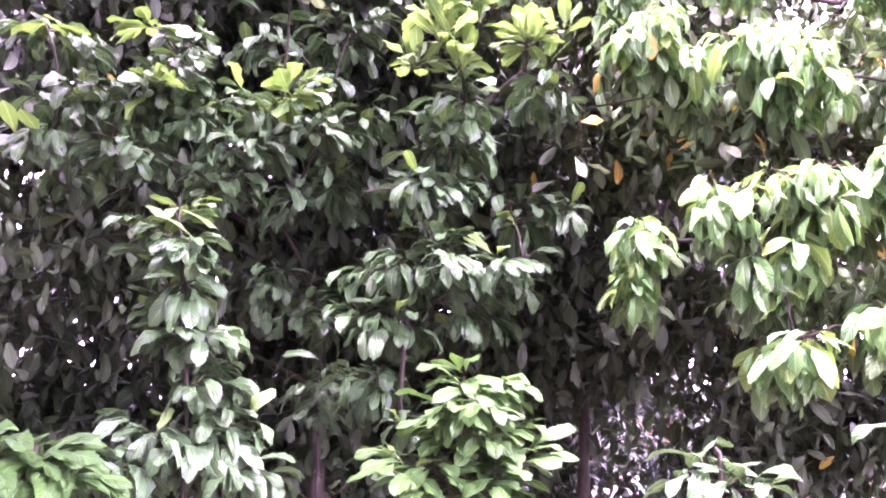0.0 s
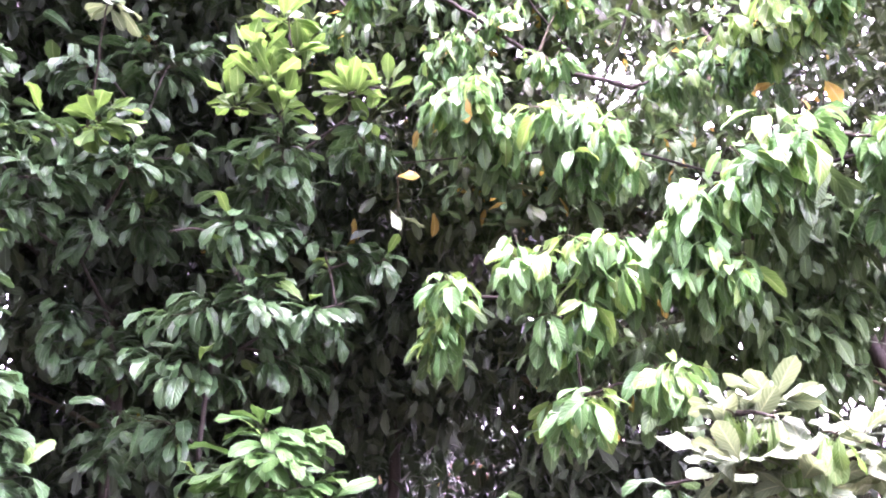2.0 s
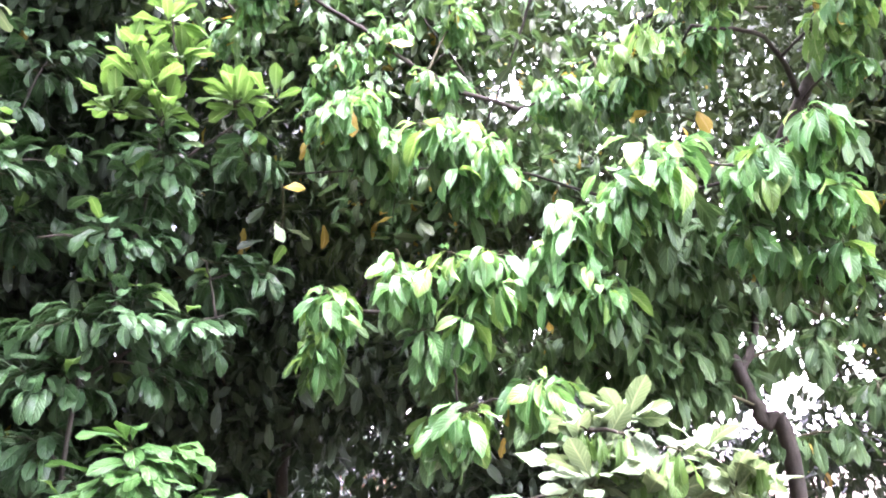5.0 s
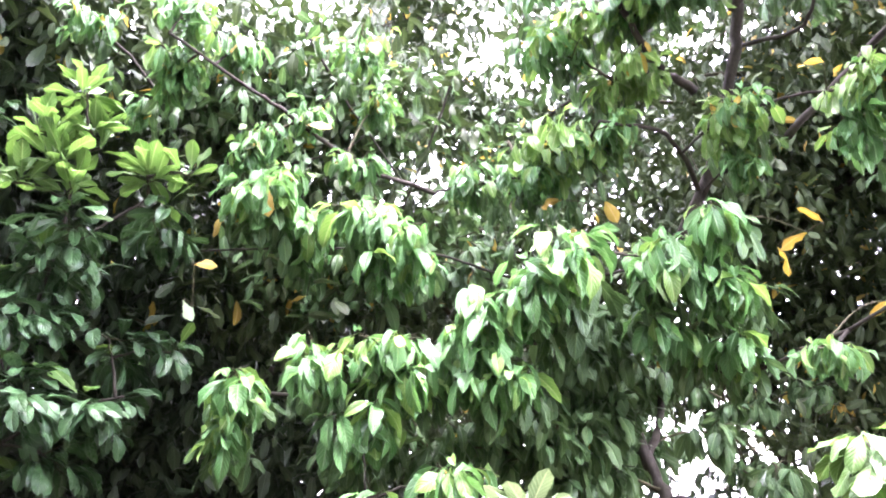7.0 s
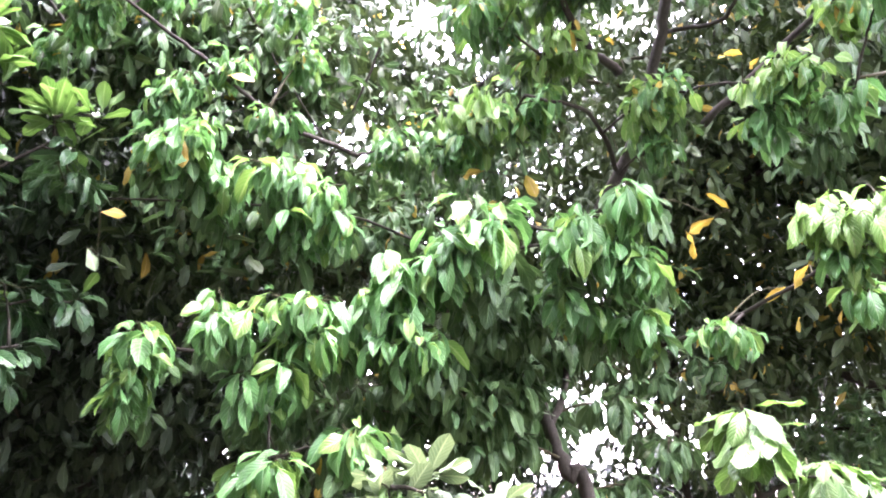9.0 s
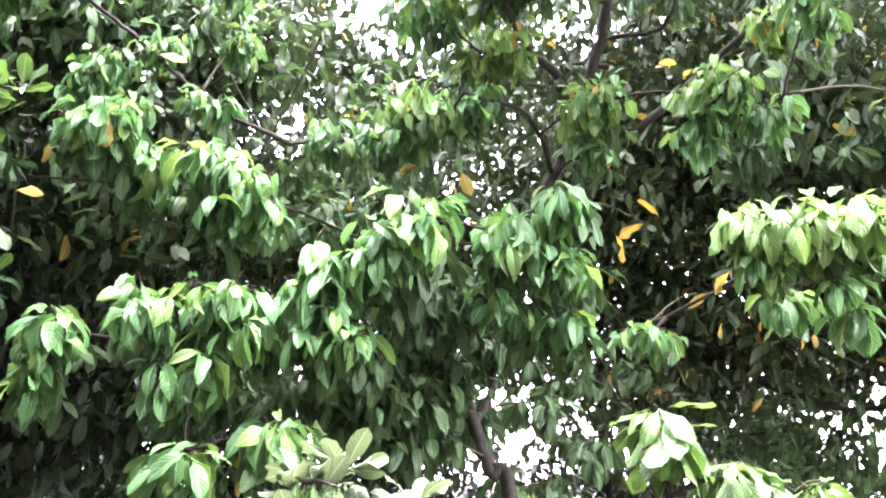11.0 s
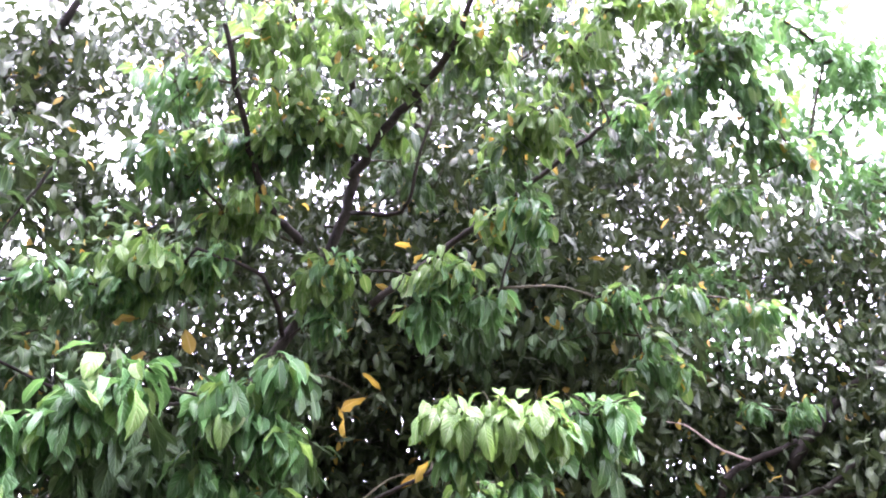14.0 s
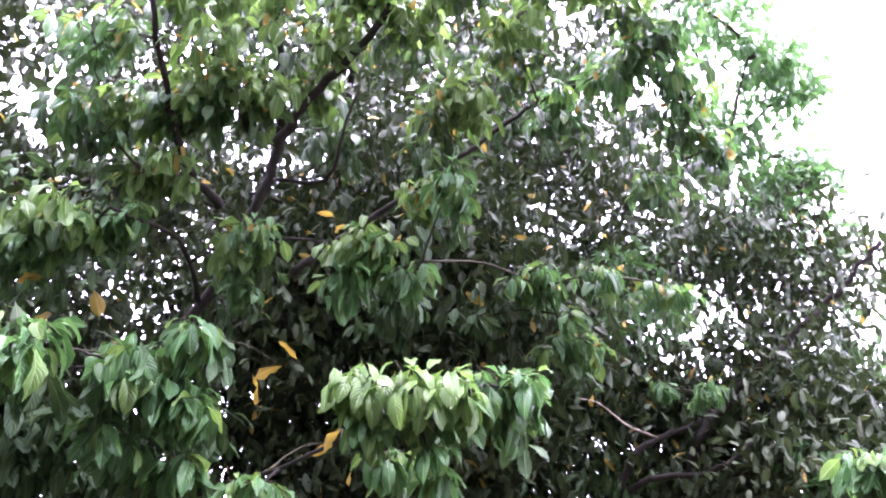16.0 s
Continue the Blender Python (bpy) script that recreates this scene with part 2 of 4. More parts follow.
class Plant:
    """A tree or bush: an Empty at its foot that parents trunk, branches, twigs and leaves."""

    def __init__(self, name, base, label, category="tree", group="", cap=300):
        self.base = np.array(base, dtype=float)
        self.root = tagged(new(name), label, category, group)
        self.root.location = base
        self.cap, self.count = cap, 0
        self.lines = []
        self.heap = {}
        self.mass = {}
        self.sticks = []

    def limb(self, points, r0, r1, name="branch", sides=8, knobby=0.08, material=None, steps=6, label=""):
        line = smooth_line(points, steps)
        stride = np.linalg.norm(line[-1] - line[0]) / len(line)
        line[1:-1] += rng.normal(0, min(r0 * 0.25, 0.012, stride * 0.12), (len(line) - 2, 3))
        v, f = tube(line, r0, r1, sides, knobby)
        self.lines.append(line)
        return part(name, mesh_of(name, v - self.base, f, material or BARK), self.root, (0, 0, 0), label)

    def nearest(self, p):
        """The point of the limbs from which a bough to p would spring."""
        pts = np.vstack(self.lines)
        d = np.linalg.norm(pts - p, axis=1) + 0.8 * np.clip(pts[:, 2] - p[2] + 0.05, 0, None)
        return pts[np.argmin(d)]

    def bough(self, centre, r0=0.009, r1=0.004, sag=0.08, join=False):
        c = np.array(centre, dtype=float)
        a = self.nearest(c)
        mid = (a + c) / 2 + [0, 0, sag * np.linalg.norm(c - a)]
        if join:
            line = smooth_line([a, mid, c], 4)
            self.sticks.append(tube(line, r0, r1, 5, 0.05))
            self.lines.append(line)
            return line
        self.limb([a, mid, c], r0, r1, sides=6, material=TWIG if r0 < 0.008 else BARK)
        return self.lines[-1]

    def leaf(self, holder, origin, m, kind, variant):
        """One leaf at the pose m: an object of its own under its twig, or one of the joined mass."""
        if holder is not None and kind in SHARED:
            part("leaf", SHARED[kind][variant], holder, Matrix.Translation([-v for v in origin]) @ m)
            self.count += 1
        else:
            self.heap.setdefault(kind, []).append((variant, np.array(m)))

    def twig(self, start, tip, kind, habit, number, length, yellow=0.03, objects=True, fine=True):
        start, tip = np.array(start, dtype=float), np.array(tip, dtype=float)
        span = np.linalg.norm(tip - start)
        rise = 0.12 * span if habit in ("droop", "hang") else -0.08 * span
        line = smooth_line([start, (start + tip) / 2 + [0, 0, rise], tip], 3)
        v, f = tube(line, 0.0035, 0.0018, 4)
        holder = None
        if objects and self.count + number <= self.cap:
            holder = part("twig", mesh_of("twig", v - start, f, TWIG), self.root, tuple(start - self.base))
        elif fine:
            self.sticks.append((v, f))
        spin = rng.uniform(0, 6.28)
        for i in range(number):
            s = 1 - 0.62 * min(span, 0.25) / max(span, 0.01) * (i / max(number - 1, 1))
            at = line[min(int(s * (len(line) - 1) + 0.5), len(line) - 1)] + rng.normal(0, 0.006, 3)
            az = spin + 2.4 * i + rng.normal(0, 0.25)
            if habit == "droop":
                el = radians(rng.uniform(-84, -18) if i > 1 else rng.uniform(-45, 10))
            elif habit == "hang":
                el = radians(rng.uniform(-86, -58))
            elif habit == "upright":
                el = radians(rng.uniform(35, 80) if i < 0.5 * number else rng.uniform(-5, 40))
            elif habit == "rosette":
                el = radians(40 - 85 * (i / number) + rng.normal(0, 9))
            else:
                el = radians(rng.uniform(0, 60) if i < 0.6 * number else rng.uniform(-65, -15))
            d = Vector((math.cos(az) * math.cos(el), math.sin(az) * math.cos(el), math.sin(el)))
            if habit == "frond":
                axis = Vector(line[-1] - line[-3]).normalized()
                axis = Vector((axis.x, axis.y, 0.5 * axis.z + 0.18)).normalized()
                flank = axis.cross(Vector((0, 0, 1))).normalized() * (1 if i % 2 else -1)
                spread_at = radians(14 + 54 * i / number)
                d = (axis * math.cos(spread_at) + flank * math.sin(spread_at) + Vector(rng.normal(0, 0.13, 3)) - Vector((0, 0, 0.25 * i / number))).normalized()
            side = d.cross(Vector((0, 0, 1))).normalized()
            up = side.cross(d).normalized()
            turn = Matrix((side, d, up)).transposed().to_4x4() @ pose(0, 0, 0, 0, rng.normal(0, 20), 0)
            size = length * rng.uniform(0.7, 1.15) * (0.75 if i < 2 and habit == "droop" else 1)
            k = "yellow" if rng.random() < yellow else kind
            size *= 0.68 if k == "yellow" else 1
            if k == "glossy" and habit == "rosette" and i < 2 and rng.random() < 0.4:
                k = "young"
            if k == "soft" and i < 4 and rng.random() < 0.4:
                k = "tender"
            m = Matrix.Translation(at) @ turn @ Matrix.Diagonal((size, size, size, 1)) @ Matrix.Translation((0, 0.13, 0))
            self.leaf(holder, start, m, k if fine or k in COARSE else kind, int(rng.integers(VARIANTS)))

    def spray(self, rows, kind, habit, per=9, length=0.15, yellow=0.003, objects=True, r0=0.008, under=0.0, shade="deep", dense=1.0):
        """Leafy boughs: rows of centre, half width, half height, twigs."""
        for x, y, z, wide, high, twigs in rows:
            twigs = max(1, round(twigs * dense * (1.75 if habit == "droop" else 1.05)))
            away = np.array((x, y, 0.0)) * 0.22 / math.hypot(x, y)
            line = self.bough((x, y, z), r0, 0.0035, join=not objects)
            for _ in range(twigs):
                q = rng.normal(size=3)
                q *= rng.random() ** 0.4 / np.linalg.norm(q)
                tip = np.array((x, y, z)) + q * (wide, wide, high) + [0, 0, 0.35 * length if habit == "droop" else 0]
                near = line[len(line) // 2:]
                start = near[np.argmin(np.linalg.norm(near - tip, axis=1) + rng.uniform(0, 0.1, len(near)))]
                self.twig(start, tip, kind, "frond" if habit == "rosette" and rng.random() < 0.75 else habit, per, length, yellow, objects)
            # Leaves below and behind the bough; a darker kind puts its shade into colour.
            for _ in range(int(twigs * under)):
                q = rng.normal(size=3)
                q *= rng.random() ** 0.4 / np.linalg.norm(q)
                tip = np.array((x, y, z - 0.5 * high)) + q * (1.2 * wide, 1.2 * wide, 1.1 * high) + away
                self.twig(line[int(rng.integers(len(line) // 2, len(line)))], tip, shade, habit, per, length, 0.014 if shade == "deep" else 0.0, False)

    def crown(self, rows, kind="canopy", per=33, length=0.12, yellow=0.01, clump=0.36):
        """The far mass of the crown: clumps of small leaves round thin boughs."""
        for x, y, z, wide, high, clumps in rows:
            self.bough((x, y, z), 0.02, 0.007, join=True)
            q = rng.normal(size=(clumps, 3))
            q *= (rng.random(clumps) ** 0.4 / np.linalg.norm(q, axis=1))[:, None]
            centres = np.array((x, y, z)) + q * (wide, wide, high)
            for c in centres[::3]:
                self.bough(c, 0.006, 0.003, join=True)
            n = clumps * per
            at = np.repeat(centres, per, axis=0) + rng.normal(0, clump * 0.55, (n, 3)) * (1, 1, 0.7)
            az, el, lean = rng.uniform(0, 6.28, n), np.radians(rng.uniform(-72, 20, n)), np.radians(rng.normal(0, 30, n))
            d = np.stack([np.cos(az) * np.cos(el), np.sin(az) * np.cos(el), np.sin(el)], 1)
            side = np.stack([np.sin(az), -np.cos(az), 0 * az], 1)
            up = np.cross(side, d)
            side, up = side * np.cos(lean)[:, None] - up * np.sin(lean)[:, None], side * np.sin(lean)[:, None] + up * np.cos(lean)[:, None]
            turn = np.stack([side, d, up], 2) * (length * rng.uniform(0.65, 1.2, n))[:, None, None]
            gold = rng.random(n) < yellow
            for k, pick in ((kind, ~gold), ("yellow", gold)):
                self.mass.setdefault(k, []).append((turn[pick], at[pick]))

    def finish(self, fine=False):
        """Join the leaves and twigs that are no objects of their own."""
        for kind, leaves in self.heap.items():
            vs, fs, us, n = [], [], [], 0
            table = FINE if fine and kind in FINE and kind != "deep" else COARSE
            for variant, m in leaves:
                v, f, u = table[kind][variant]
                vs.append(v @ m[:3, :3].T + m[:3, 3] - self.base)
                fs.append(f + n)
                us.append(u)
                n += len(v)
            part("leaves" if kind not in ("yellow", "brown") else kind + "_leaves", mesh_of("leaves", np.vstack(vs), np.vstack(fs), LEAF[kind], np.vstack(us)), self.root, kind="stuff")
        for kind, lots in self.mass.items():
            turn, at = np.concatenate([l[0] for l in lots]), np.concatenate([l[1] for l in lots])
            vs, fs, us, n = [], [], [], 0
            for i in range(VARIANTS):
                v, f, u = COARSE[kind][i]
                t, p = turn[i::VARIANTS], at[i::VARIANTS]
                vs.append((np.einsum("nij,vj->nvi", t, v) + p[:, None, :] - self.base).reshape(-1, 3))
                fs.append((f[None] + n + (np.arange(len(t)) * len(v))[:, None, None]).reshape(-1, 4))
                us.append(np.tile(u, (len(t), 1)))
                n += len(t) * len(v)
            part("leaves" if kind not in ("yellow", "brown") else kind + "_leaves", mesh_of("leaves", np.vstack(vs), np.vstack(fs), LEAF[kind], np.vstack(us)), self.root, kind="stuff")
        if self.sticks:
            vs, fs, n = [], [], 0
            for v, f in self.sticks:
                vs.append(v - self.base)
                fs += [[i + n for i in g] for g in f]
                n += len(v)
            part("twig_work", mesh_of("twig_work", np.vstack(vs), fs, TWIG), self.root, kind="stuff")


# ---- ground: one sheet to the horizon ----
def ground():
    rings = [0, 1, 2, 3.5, 5, 7, 9, 12, 16, 22, 30, 45, 70, 120, 250, 600, 1600, 4000]
    verts, faces, m = [(0, 0, 0)], [], 48
    for r in rings[1:]:
        for k in range(m):
            a = 2 * math.pi * k / m
            x, y = r * math.cos(a), r * math.sin(a)
            verts.append((x, y, 0.12 * noise.noise(Vector((x * 0.4, y * 0.4, 0))) - 0.06 if r < 60 else -0.05))
    for k in range(m):
        faces.append([0, 1 + k, 1 + (k + 1) % m])
    for i in range(len(rings) - 2):
        for k in range(m):
            a, b = 1 + i * m + k, 1 + i * m + (k + 1) % m
            faces.append([a, a + m, b + m, b])
    tagged(new("ground", mesh_of("ground", verts, faces, SOIL)), "brown soil scattered with leaf litter under the trees", "ground", kind="structure")


ground()


def sky_block_wall(name, a, b, high, label):
    """An unseen plastered wall that closes the place and blocks low sky light, from a to b, 0.25 thick, with a coping.
    """
    a, b = Vector((*a, 0)), Vector((*b, 0))
    along = (b - a).normalized()
    out = Vector((along.y, -along.x, 0)) * 0.25
    verts, faces = [], []
    for low, top, grow in ((-0.15, high, 0.0), (high, high + 0.08, 0.04)):
        k = len(verts)
        edge = out.normalized() * grow
        for p in (a - edge, b - edge, b + out + edge, a + out + edge):
            verts += [(p.x, p.y, low), (p.x, p.y, top)]
        faces += [[k, k + 2, k + 3, k + 1], [k + 2, k + 4, k + 5, k + 3], [k + 4, k + 6, k + 7, k + 5], [k + 6, k, k + 1, k + 7], [k + 1, k + 3, k + 5, k + 7], [k + 6, k + 4, k + 2, k]]
    tagged(new(name, mesh_of(name, verts, faces, PLASTER, smooth=False)), label, "wall", kind="structure")


# Both walls are unseen, added to keep low sky light off the foliage.
sky_block_wall("sky_block_south", (-7.7, 1.75), (5.3, -5.75), 11.0, "plain grey plastered house wall facing the trees")
sky_block_wall("sky_block_west", (-5.6, 8.4), (-5.6, 0.0), 7.0, "plain grey plastered boundary wall beside the trees")

# ---- the soft-leaved tree that hangs over the view ----
soft = Plant("soft_leaved_tree", (2.75, 2.46, 0.0), "tree with drooping soft green leaves, some yellow")
soft.limb([(2.75, 2.46, 0.0), (2.68, 2.55, 1.62), (2.61, 2.60, 1.76), (2.58, 2.68, 1.97), (2.52, 2.77, 2.18), (2.50, 2.81, 2.37), (2.81, 2.37, 3.19), (2.86, 2.16, 3.64), (2.80, 1.97, 4.02)], 0.036, 0.026, "trunk", 12, 0.07)
soft.limb([(2.58, 2.68, 1.98), (2.69, 2.71, 2.11), (2.79, 2.78, 2.29)], 0.022, 0.016)
soft.limb([(2.81, 2.37, 3.19), (2.51, 2.24, 3.38), (2.14, 2.26, 3.38)], 0.014, 0.007)
soft.limb([(2.70, 2.22, 3.65), (2.45, 2.21, 3.75), (2.20, 2.13, 3.99), (1.87, 1.97, 4.32)], 0.024, 0.012)
soft.limb([(2.80, 2.00, 4.00), (2.76, 1.80, 4.15), (2.73, 1.50, 4.33), (2.64, 1.24, 4.43), (2.49, 0.99, 4.68)], 0.03, 0.014)
soft.limb([(2.81, 1.99, 3.80), (2.83, 1.68, 3.72), (2.71, 1.51, 3.84), (2.64, 1.37, 4.04)], 0.012, 0.006)
soft.limb([(3.05, 2.03, 3.39), (3.25, 1.69, 3.72), (3.41, 1.30, 4.03), (3.52, 0.90, 4.31), (3.55, 0.59, 4.39)], 0.02, 0.01)
soft.limb([(2.80, 1.97, 4.02), (2.58, 1.87, 4.50), (2.25, 1.72, 4.98)], 0.026, 0.012)
soft.limb([(2.60, 2.67, 2.63), (2.05, 2.51, 2.44), (1.55, 2.59, 2.36), (1.15, 2.79, 2.21), (0.83, 2.98, 2.20)], 0.02, 0.007)
soft.limb([(2.74, 2.58, 2.91), (2.22, 2.90, 2.82), (1.63, 2.96, 2.91), (1.10, 3.05, 2.89), (0.56, 3.18, 2.84)], 0.009, 0.004)
soft.limb([(1.57, 2.77, 3.13), (1.27, 2.85, 3.23), (0.97, 2.86, 3.38), (0.73, 2.84, 3.50), (0.36, 2.88, 3.71)], 0.012, 0.007)
soft.limb([(2.60, 2.67, 2.63), (2.62, 2.20, 2.28), (2.62, 1.61, 2.33), (2.53, 1.15, 2.42), (2.63, 0.92, 2.48)], 0.011, 0.005)
soft.limb([(3.19, 2.52, 2.32), (3.20, 2.91, 2.49), (2.96, 2.96, 2.59)], 0.02, 0.012)
SOFT_NEAR = [
    (1.79, 2.27, 2.59, 0.16, 0.13, 8),
    (1.85, 2.19, 2.67, 0.13, 0.11, 6),
    (1.62, 2.41, 2.47, 0.11, 0.11, 5),
]
SOFT_BRIGHT = [
    (2.40, 1.10, 2.51, 0.12, 0.07, 6),
    (2.48, 0.97, 2.50, 0.14, 0.09, 7),
    (2.64, 0.86, 2.52, 0.14, 0.09, 6),
]
SOFT_MIDDLE = [
    (1.23, 2.66, 2.90, 0.19, 0.08, 9),
    (1.34, 2.68, 2.75, 0.19, 0.14, 10),
    (0.82, 2.86, 2.99, 0.20, 0.10, 10),
    (1.02, 2.95, 2.92, 0.15, 0.10, 6),
    (0.77, 2.89, 2.20, 0.12, 0.08, 7),
    (0.74, 2.91, 2.05, 0.09, 0.12, 4),
    (1.03, 2.71, 2.28, 0.18, 0.09, 9),
    (1.27, 2.61, 2.34, 0.20, 0.07, 9),
    (1.36, 2.60, 2.22, 0.20, 0.09, 9),
    (1.55, 2.49, 2.30, 0.16, 0.11, 8),
    (1.71, 2.42, 2.21, 0.18, 0.11, 8),
]
SOFT_LOWER = [
    (1.21, 2.68, 2.05, 0.18, 0.09, 6),
    (1.21, 2.62, 1.72, 0.17, 0.06, 5),
    (1.48, 2.50, 1.84, 0.17, 0.09, 5),
    (2.29, 2.10, 2.68, 0.17, 0.14, 9),
    (2.45, 1.98, 2.59, 0.17, 0.14, 9),
    (2.41, 1.89, 2.86, 0.10, 0.08, 4),
    (2.31, 2.18, 2.41, 0.17, 0.10, 5),
    (2.50, 2.01, 2.35, 0.10, 0.07, 3),
]
SOFT_UPPER = [
    (1.77, 2.76, 3.20, 0.19, 0.08, 8),
    (2.02, 2.60, 3.21, 0.21, 0.09, 10),
    (2.18, 2.41, 3.33, 0.19, 0.11, 8),
    (2.25, 2.32, 3.39, 0.13, 0.11, 5),
    (0.66, 2.94, 3.74, 0.17, 0.11, 7),
    (0.41, 3.03, 3.64, 0.17, 0.11, 7),
    (1.22, 2.85, 3.85, 0.20, 0.11, 7),
    (0.42, 2.89, 3.85, 0.19, 0.08, 6),
    (0.01, 3.13, 3.86, 0.20, 0.12, 6),
    (2.65, 1.93, 3.37, 0.13, 0.09, 6),
    (2.70, 2.02, 3.17, 0.11, 0.11, 5),
]
SOFT_RIGHT = [
    (2.97, 1.56, 3.36, 0.16, 0.11, 7),
    (3.00, 1.65, 3.22, 0.13, 0.11, 5),
    (3.23, 1.40, 3.30, 0.17, 0.11, 6),
    (3.05, 1.14, 3.60, 0.16, 0.11, 6),
    (2.69, 0.91, 2.48, 0.10, 0.06, 6),
    (2.84, 0.75, 2.57, 0.17, 0.07, 9),
    (2.72, 1.18, 2.33, 0.10, 0.05, 4),
    (2.92, 0.80, 2.50, 0.12, 0.04, 4),
    (2.73, 0.97, 2.24, 0.06, 0.03, 2),
    (2.24, 2.21, 3.99, 0.20, 0.08, 6),
    (2.40, 2.06, 4.00, 0.11, 0.08, 4),
]
SOFT_TOP = [
    (2.29, 1.96, 4.18, 0.27, 0.23, 10),
    (2.51, 1.86, 4.07, 0.23, 0.19, 10),
    (2.36, 2.18, 4.05, 0.23, 0.19, 9),
    (2.63, 1.66, 4.46, 0.32, 0.20, 10),
    (3.06, 1.12, 4.09, 0.27, 0.15, 14),
    (2.82, 1.18, 4.47, 0.31, 0.16, 10),
    (3.12, 0.83, 4.49, 0.32, 0.24, 12),
    (3.30, 1.38, 3.77, 0.19, 0.12, 7),
    (3.00, 1.57, 3.40, 0.22, 0.11, 9),
    (2.65, 1.99, 3.38, 0.18, 0.14, 9),
    (2.31, 2.35, 3.69, 0.27, 0.11, 9),
    (2.06, 2.47, 3.33, 0.29, 0.14, 12),
]
SOFT_PEAK = [
    (2.11, 1.94, 4.47, 0.29, 0.17, 8),
    (2.38, 1.69, 4.63, 0.30, 0.18, 8),
    (2.62, 1.39, 4.65, 0.30, 0.18, 8),
    (2.86, 0.94, 4.69, 0.30, 0.18, 8),
    (3.12, 0.57, 4.74, 0.30, 0.18, 8),
    (3.37, 0.27, 4.71, 0.28, 0.19, 7),
    (2.84, 1.80, 4.31, 0.24, 0.15, 7),
    (2.20, 2.49, 3.99, 0.24, 0.15, 6),
]
SOFT_CROWN = [
    (3.59, 0.39, 4.44, 0.27, 0.23, 11),
    (3.78, 0.12, 4.25, 0.23, 0.23, 11),
    (3.63, 0.15, 4.60, 0.32, 0.20, 11),
    (3.62, 0.73, 4.28, 0.27, 0.19, 9),
    (4.02, 0.07, 4.09, 0.20, 0.16, 8),
    (4.04, 0.43, 3.96, 0.12, 0.12, 5),
    (3.99, 1.06, 3.47, 0.23, 0.12, 8),
    (4.09, 0.71, 3.50, 0.16, 0.12, 6),
    (4.30, 0.44, 3.43, 0.16, 0.10, 5),
    (1.90, 2.37, 4.19, 0.29, 0.22, 11),
    (2.06, 2.49, 3.86, 0.20, 0.12, 7),
    (4.15, 0.98, 3.15, 0.31, 0.16, 9),
]
SOFT_SPRIGS = [
    (0.41, 3.10, 3.61, 0.14, 0.08, 5),
    (0.81, 2.95, 3.31, 0.13, 0.08, 6),
    (0.72, 3.00, 3.22, 0.10, 0.06, 4),
    (1.00, 2.86, 3.43, 0.14, 0.08, 5),
    (0.89, 2.87, 3.11, 0.12, 0.06, 5),
    (1.23, 2.85, 3.23, 0.13, 0.07, 5),
    (1.29, 2.85, 3.56, 0.15, 0.08, 5),
    (0.31, 3.35, 3.57, 0.10, 0.06, 3),
]
soft.spray(SOFT_SPRIGS, "soft", "droop", 8, 0.095, 0.02, objects=False, under=0.2)
SOFT_SMALL = [
    (2.52, 1.61, 2.23, 0.14, 0.05, 6),
    (2.58, 0.93, 2.30, 0.06, 0.03, 2),
    (2.45, 1.10, 2.39, 0.10, 0.06, 4),
]
soft.spray(SOFT_SMALL, "soft", "droop", 8, 0.095)
soft.spray(SOFT_NEAR, "soft", "droop", 8, 0.175, under=0.7)
soft.spray(SOFT_BRIGHT, "tender", "droop", 8, 0.13, under=0.25, dense=0.85)
soft.spray(SOFT_MIDDLE, "soft", "droop", 8, 0.14, under=0.6)
soft.spray(SOFT_LOWER, "soft", "droop", 8, 0.15, under=0.6)
soft.spray(SOFT_UPPER, "soft", "droop", 8, 0.102, 0.015, under=0.4, dense=0.9)
soft.spray(SOFT_RIGHT, "soft", "droop", 8, 0.125, 0.012, under=0.2, dense=0.75)
soft.spray(SOFT_TOP, "tender", "droop", 8, 0.122, 0.07, objects=False, under=0.3, dense=0.95)
soft.spray(SOFT_PEAK, "tender", "droop", 8, 0.122, 0.07, objects=False, under=0.3, dense=1.0)
soft.spray(SOFT_CROWN, "soft", "droop", 8, 0.125, 0.05, objects=False, under=0.4, dense=0.8)
SOFT_SHADE = [
    (2.26, 2.54, 2.10, 0.18, 0.15, 8),
    (2.20, 2.58, 2.40, 0.23, 0.13, 8),
    (2.31, 2.64, 2.09, 0.21, 0.16, 9),
    (2.21, 2.62, 1.88, 0.20, 0.13, 8),
    (2.07, 2.59, 1.99, 0.22, 0.12, 8),
    (2.29, 2.60, 2.38, 0.26, 0.13, 9),
    (2.36, 2.50, 2.57, 0.21, 0.13, 6),
    (2.04, 2.69, 2.25, 0.25, 0.13, 8),
    (1.97, 2.87, 2.10, 0.34, 0.13, 10),
    (2.19, 2.71, 2.17, 0.21, 0.13, 8),
    (2.38, 2.72, 2.03, 0.13, 0.16, 7),
    (2.21, 2.53, 2.35, 0.18, 0.13, 6),
    (2.04, 2.72, 1.94, 0.20, 0.13, 7),
    (1.98, 2.74, 2.20, 0.20, 0.15, 7),
]
